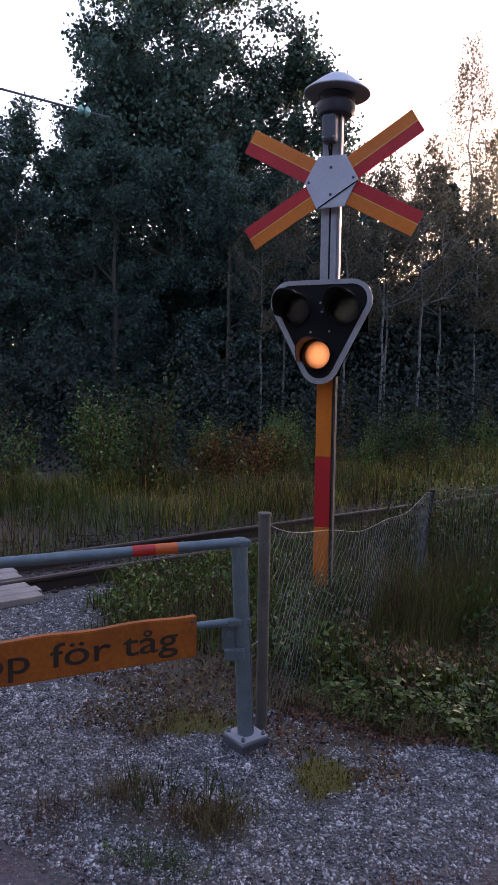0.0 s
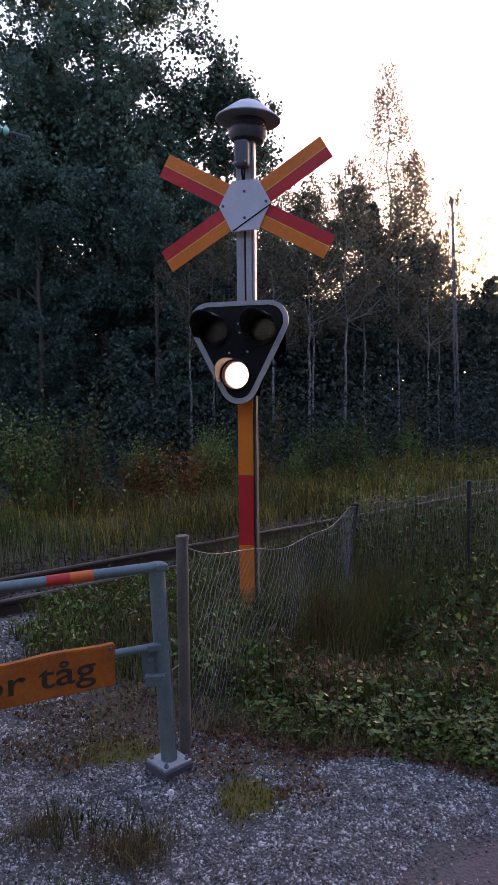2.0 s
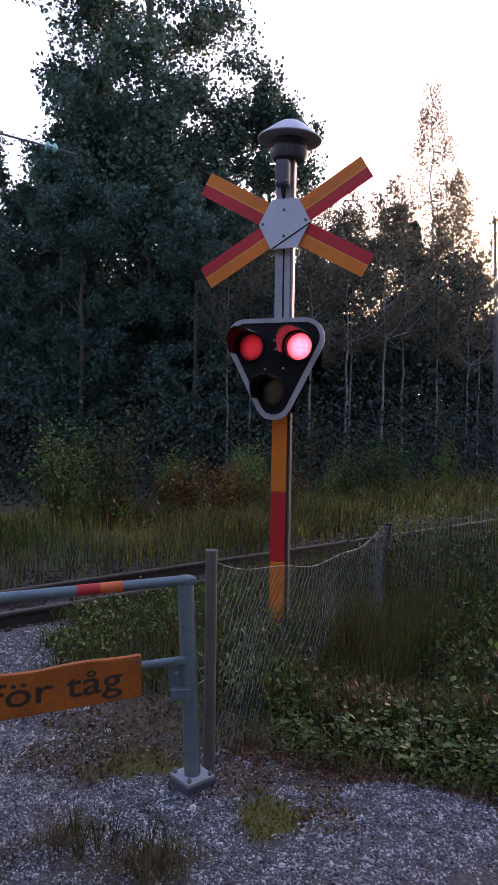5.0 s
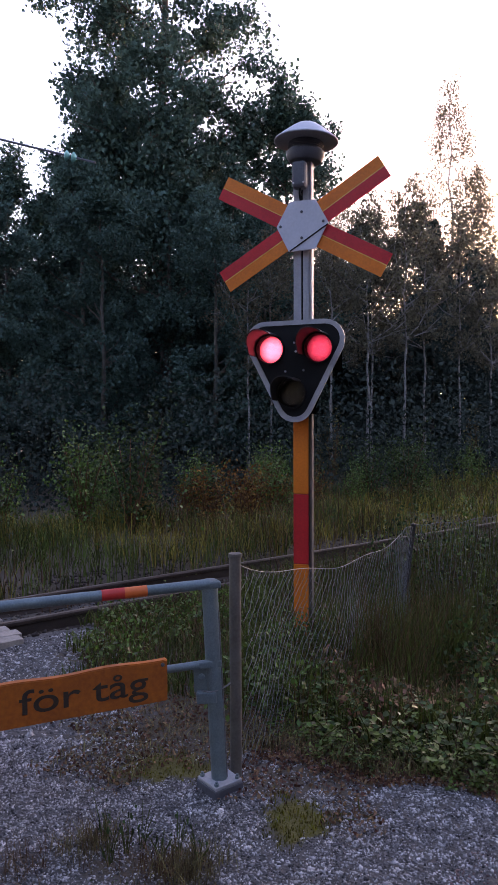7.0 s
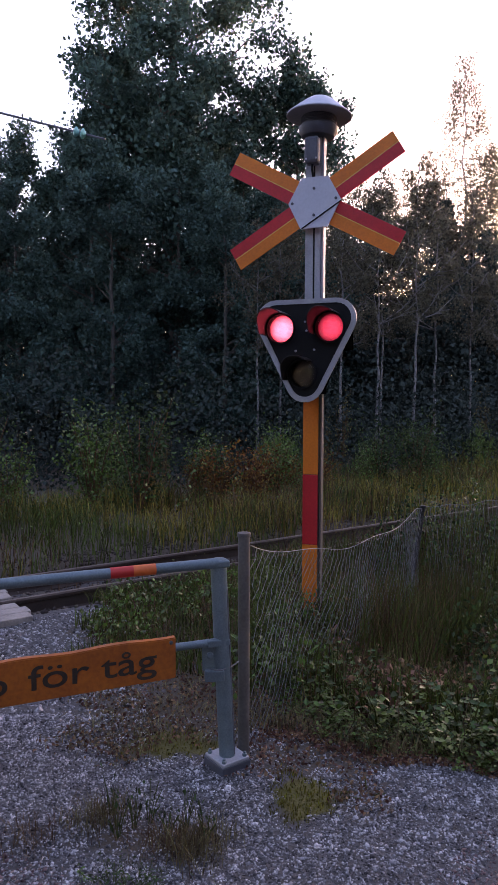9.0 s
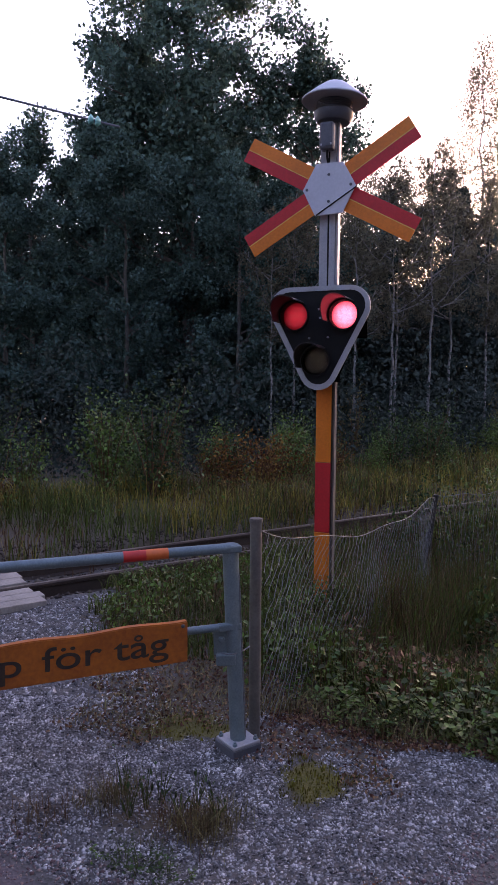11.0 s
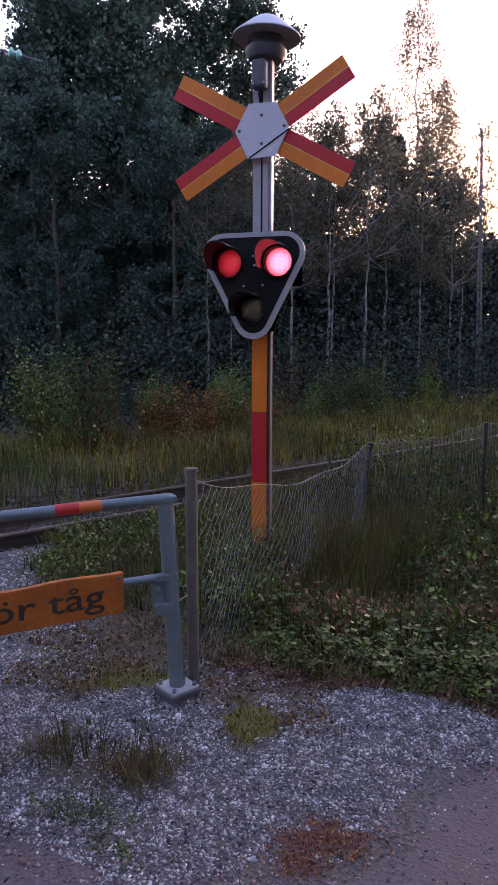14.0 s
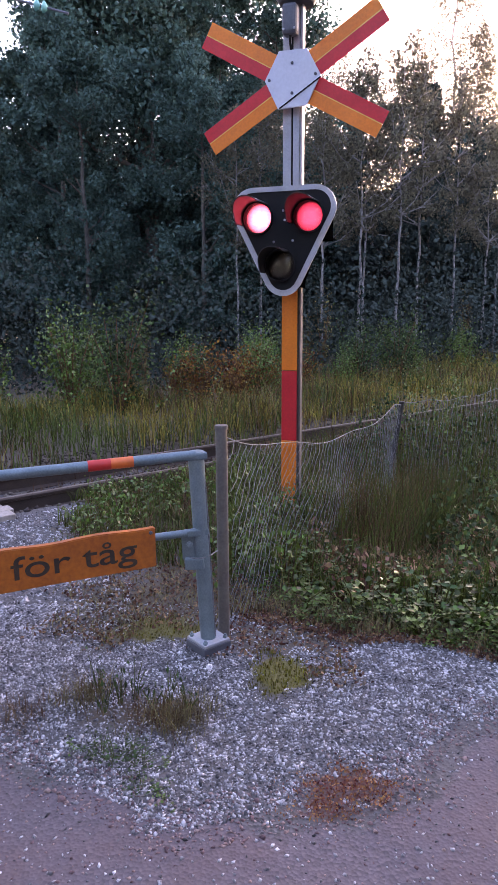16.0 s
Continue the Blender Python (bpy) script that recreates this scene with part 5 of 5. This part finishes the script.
def weeds():
    rng = random.Random(9)
    a = plant(weed_plant("broadleaf_weed", 1, 0.20, 18, 0.0135, M_WEED, "bright green broad-leaved weed at the gravel's edge"), 0.42, 3.42)
    b = plant(weed_plant("broadleaf_weed", 2, 0.17, 16, 0.0125, M_WEED_PALE, "pale green broad-leaved weed at the gravel's edge"), 0.72, 3.25)
    d = plant(weed_plant("bramble", 3, 0.26, 17, 0.0125, M_SHRUB, "dark green bramble with toothed leaves"), 0.30, 3.75)
    # loose clumps of leafy plants, with bare and withered stretches between
    for cx, cy, n, sp in ((0.55, 3.3, 10, 0.12), (0.82, 3.12, 12, 0.12), (0.25, 3.65, 7, 0.12), (1.12, 3.1, 10, 0.14), (1.42, 2.8, 12, 0.12), (1.75, 2.95, 10, 0.2), (1.0, 3.9, 9, 0.3), (1.9, 3.9, 10, 0.3), (0.5, 4.3, 9, 0.25), (1.5, 4.6, 12, 0.4)):
        for k in range(n):
            x, y = cx + rng.gauss(0, sp), cy + rng.gauss(0, sp)
            if y > 3.22 - 0.36 * x - 0.02 and x > 0.1:
                src = a if rng.random() < 0.5 else d if rng.random() < 0.4 else b
                again(src, x, y, rng.uniform(0, 360), rng.uniform(0.6, 1.4))
    for k in range(34):
        x = 0.38 + 2.0 * k / 34 + rng.uniform(-0.04, 0.04)
        again(rng.choice((a, a, b, d)), x, 3.22 - 0.36 * x + rng.uniform(0.0, 0.16), rng.uniform(0, 360), rng.uniform(0.45, 0.95))
    tall = plant(weed_plant("tall_weed", 5, 0.5, 20, 0.019, M_WEED_PALE, "tall pale-leaved weed above the fence"), 2.5, 8.5)
    tall.scale = (0.7, 0.7, 2.6)
    for x, y, k in ((2.72, 8.4, 0.8), (2.2, 6.6, 0.9), (0.35, 9.9, 0.55), (2.0, 5.6, 0.85), (1.75, 4.9, 0.7)):
        again(tall, x, y, rng.uniform(0, 360), k).scale = (0.7 * k, 0.7 * k, 2.3 * k)
    for x, y in ((-0.46, 2.17), (-0.40, 2.14), (-0.31, 2.12), (-0.27, 2.15), (-0.52, 2.2), (-0.24, 1.98), (-0.2, 1.95), (-0.29, 1.99), (-0.36, 2.18)):
        again(a if rng.random() < 0.2 else d, x, y, rng.uniform(0, 360), rng.uniform(0.36, 0.58))
    for k in range(14):
        again(a, rng.uniform(0.9, 1.5), rng.uniform(3.0, 3.45), rng.uniform(0, 360), rng.uniform(0.8, 1.3))


weeds()

# ---------------------------------------------------------------- gravel pad: chips, moss, litter, tufts
def bare(x, y):
    return (y < edge_y(x) + 0.1) | (x < -0.15)


def in_spot(x, y, cx, cy, rx, ry):
    a = np.arctan2(y - cy, x - cx)
    return np.hypot((x - cx) / rx, (y - cy) / ry) < 0.95 + 0.22 * np.sin(3 * a + cx * 9) + 0.16 * np.sin(7 * a + 1) + R.normal(size=np.shape(x)) * 0.10


def roadish(x, y):
    return (y < 1.86 + 0.06 * np.sin(x * 6)) | ((x > 0.42 + 0.9 * (y - 1.9)) & (y < 2.35)) | ((x < -0.3) & (y < 1.85 - 0.55 * (x + 0.2)))


grey = lambda x, y: bare(x, y) & ~(roadish(x, y) & (R.uniform(size=len(x)) < 0.94)) & ~in_spot(x, y, 0.19, 2.69, 0.14, 0.17) & ~in_spot(x, y, -0.38, 3.12, 0.24, 0.13) & ~(in_spot(x, y, -0.5, 3.38, 0.42, 0.36) & (R.uniform(size=len(x)) < 0.8)) & ~(in_spot(x, y, 0.25, 3.05, 0.4, 0.2) & (R.uniform(size=len(x)) < 0.65)) & ~(in_spot(x, y, -0.38, 2.42, 0.28, 0.12) & (R.uniform(size=len(x)) < 0.6)) & ~in_spot(x, y, 0.38, 2.0, 0.16, 0.09)
c = cloud(74000, -1.35, 1.5, 1.45, 3.4, grey)
stuff("gravel_chips", stones(R, c, 0.0060), M_STONE, "loose crushed grey gravel on the pad", "gravel")
c = cloud(12000, -2.2, 0.1, 3.1, 5.4, lambda x, y: (x < -0.45 - 0.30 * (y - 3.2)) & (uv(x, y)[1] < -0.45))
stuff("path_gravel", stones(R, c, 0.010), M_STONE, "crushed grey gravel leading to the crossing deck", "gravel")
c = cloud(20000, -1.4, 1.6, 1.4, 2.6, lambda x, y: roadish(x, y - 0.14) & ~(roadish(x, y + 0.10) & (R.uniform(size=len(x)) < 0.88)) & (R.uniform(size=len(x)) < 0.75))
stuff("red_chips", stones(R, c, 0.0058), M_REDSTONE, "reddish stone chips on the worn road edge", "gravel")
c = cloud(12000, -1.2, 1.0, 2.2, 4.3, lambda x, y: in_spot(x, y, -0.1, 3.8, 0.5, 0.5) | in_spot(x, y, -0.5, 3.4, 0.5, 0.4) | in_spot(x, y, 0.2, 3.05, 0.45, 0.22) | in_spot(x, y, 0.42, 2.75, 0.12, 0.2))
c[:, 2] += R.uniform(0.003, 0.012, len(c))
stuff("leaf_litter", leaves(R, c, 0.014, 0.0), M_LITTER, "withered leaves scattered over the gravel", "leaf litter")
c = cloud(11000, -0.1, 0.9, 1.7, 2.3, lambda x, y: in_spot(x, y, 0.38, 2.0, 0.15, 0.085) | in_spot(x, y, 0.30, 1.9, 0.09, 0.05) | (in_spot(x, y, 0.38, 2.0, 0.26, 0.15) & (R.uniform(size=len(x)) < 0.18)))
c[:, 2] += R.uniform(0.001, 0.014, len(c))
stuff("needle_litter", leaves(R, c, 0.0055, 0.0, 2.0), M_RUSTLITTER, "rust-red needle litter heaped on the road edge", "leaf litter")
c = cloud(2200, -1.1, 0.3, 2.9, 3.95, lambda x, y: in_spot(x, y, -0.5, 3.4, 0.5, 0.42) | in_spot(x, y, -0.1, 3.7, 0.35, 0.35))
stuff("flattened_stalks", blades(R, c, 0.05, 0.0035, 1.9), M_TUFT, "flattened dead stalks on the soil behind the gate", "weeds")
c = cloud(14000, -0.8, 0.5, 2.3, 3.5, lambda x, y: in_spot(x, y, 0.19, 2.69, 0.15, 0.18) | (in_spot(x, y, -0.38, 3.12, 0.25, 0.14) & (R.uniform(size=len(x)) < 0.6)))
stuff("moss", blades(R, c, 0.018, 0.004, 0.7), M_MOSS, "olive-yellow moss cushions on the gravel", "moss")


def tuft(name, seed, h, n, w, material, label, spread=0.06):
    rng = np.random.default_rng(seed)
    p = np.concatenate([rng.normal(size=(n, 2)) * spread, np.zeros((n, 1))], 1)
    ob = tri_mesh(name, *blades(rng, p, h, w, 0.6), material)
    return tagged(ob, label, "grass tuft", kind="stuff")


def tufts():
    rng = random.Random(21)
    dry = plant(tuft("grass_tuft", 1, 0.15, 210, 0.0028, M_TUFT, "tuft of wilted olive grass in the gravel"), -0.24, 2.40)
    brn = plant(tuft("grass_tuft", 2, 0.12, 190, 0.0028, M_DEAD, "tuft of withered brown grass in the gravel"), -0.30, 2.44)
    grn = plant(tuft("grass_tuft", 3, 0.06, 130, 0.005, M_WEED, "low green grass tuft in the gravel"), -0.27, 2.11)
    for src, spots in ((dry, ((-0.56, 2.55), (-0.20, 2.36), (-0.17, 2.46), (-0.60, 2.50))), (brn, ((-0.36, 2.42), (-0.22, 2.42), (-0.80, 2.40), (-0.84, 2.44), (-0.58, 2.56), (-0.25, 2.37))),
                       (grn, ((-0.46, 2.16), (-0.40, 2.15), (-0.24, 2.00), (-0.21, 1.95), (-0.34, 2.12), (-0.52, 2.20), (-0.26, 2.14)))):
        for x, y in spots:
            again(src, x + rng.uniform(-0.02, 0.02), y, rng.uniform(0, 360), rng.uniform(0.7, 1.1))
    for x, y, h in ((-0.45, 2.5, 0.22), (-0.26, 2.52, 0.2), (-0.55, 2.58, 0.21), (-0.40, 2.54, 0.24), (-0.32, 2.47, 0.18), (-0.18, 2.44, 0.19), (-0.5, 2.44, 0.17)):
        w = weed_plant("thin_weed", int(h * 1000), h * 0.55, 4, 0.012, M_SHRUB, "thin dark upright weed in the gravel")
        plant(w, x, y, 0, 1.0)
        w.scale = (0.45, 0.45, 1.9)
    s = weed_plant("dry_twigs", 71, 0.10, 1, 0.008, M_LITTER, "dry broken twigs on the gravel")
    plant(s, 0.45, 2.72)


tufts()


# ---------------------------------------------------------------- poles and overhead wire
def mast():
    m = thing("lattice_mast", pose(6.22, 16.0, gz1(6.22, 16.0)), "slim grey lattice pole by the railway", "pole")
    for dx, dy in ((-0.05, -0.05), (0.05, -0.05), (0.05, 0.05), (-0.05, 0.05)):
        bm = bmesh.new()
        tube(bm, [(dx, dy, 0), (dx * 0.25 - 0.2, dy * 0.25, 6.1)], 0.010, 6)
        part("leg", bm, M_DARKGREY, m)
    for k in range(18):
        z0, z1 = 6.1 * k / 18, 6.1 * (k + 1) / 18
        w0, w1 = 0.05 * (1 - 0.75 * k / 18), 0.05 * (1 - 0.75 * (k + 1) / 18)
        s = 1 if k % 2 else -1
        bm = bmesh.new()
        tube(bm, [(-s * w0 - 0.2 * k / 18, -w0, z0), (s * w1 - 0.2 * (k + 1) / 18, -w1, z1)], 0.006, 5)
        part("brace", bm, M_DARKGREY, m)
    bm = bmesh.new()
    lathe(bm, [(0.015, 6.1), (0.028, 6.13), (0.028, 6.19), (0.008, 6.25)], 10, Matrix.Translation((-0.2, 0, 0)))
    part("insulator", bm, M_DARKGREY, m)


mast()


def overhead():
    o = thing("overhead_line_arm", pose(0, 0, 0), "overhead line arm with green glass insulators before the trees", "overhead line")
    a, b = Vector((-6.6, 16.0, 8.18)), Vector((-3.55, 16.0, 7.42))
    d = (b - a).normalized()
    bm = bmesh.new()
    tube(bm, [a - d * 3, a, b], 0.026, 6)
    part("arm", bm, M_DARKGREY, o)
    for k in (0.0, 0.16):
        p = Vector((-4.2, 16.0, 7.58)) + d * k
        bm = bmesh.new()
        lathe(bm, [(0.02, -0.06), (0.085, -0.045), (0.12, -0.02), (0.115, 0.0), (0.06, 0.05), (0.02, 0.07)], 16, Matrix.Translation(p) @ d.to_track_quat("Z", "X").to_matrix().to_4x4())
        smooth(part("insulator", bm, M_GLASSGREEN, o, "green glass insulator"))
    bm = bmesh.new()
    q = a - d * 3
    tube(bm, [q, (q.x, q.y, gz1(q.x, q.y) - 0.1)], 0.09, 10)
    part("pole", bm, M_DARKGREY, o)


overhead()


# ---------------------------------------------------------------- what moves: the added blocks whose turning makes the lamps flash
def motions():
    F, EPS = 1 / 30, 0.004

    def key(name, rows):
        ob, at = SPIN[name]
        walk(ob, [(t, pose(*at, a, 0, 0)) for t, a in rows])

    left, right, low = [(0, 270), (4.4, 270), (4.4 + F, 315), (4.4 + 2 * F, 360)], [(0, 270), (4.4, 270), (4.4 + F, 330), (4.4 + 2 * F, 390), (4.4 + 3 * F, 450)], []
    for k in range(-2, 14):
        t = 6.0 + 0.75 * k + EPS
        for dt, a in ((0, 0), (9 * F, 0), (10 * F, 60), (11 * F, 120), (12 * F, 180), (19 * F, 180), (20 * F, 120), (21 * F, 60)):
            if 4.5 < t + dt <= 16:
                left.append((t + dt, 360 + a))
        for dt, a in ((0, 90), (9 * F, 90), (10 * F, 45), (11 * F, 0), (20 * F, 0), (21 * F, 45)):
            if 4.52 < t + dt <= 16:
                right.append((t + dt, 360 + a))
    left.append((16.1, left[-1][1]))
    right.append((16.1, right[-1][1]))
    for t in (0.0, 1.5, 3.0):
        low += [(t, 90), (t + 2 * F, 20), (t + 3 * F, 0), (t + 20 * F, 0), (t + 22 * F, 45), (t + 23 * F, 90), (t + 25 * F, 90), (t + 26 * F, 135), (t + 27 * F, 180), (t + 33 * F, 180), (t + 34 * F, 225), (t + 35 * F, 270)]
        if t < 3:
            low += [(t + 42 * F, 270), (t + 43 * F, 210), (t + 44 * F, 150)]
    low.append((16.1, 270))
    key("left", left)
    key("right", right)
    key("low", low)


motions()
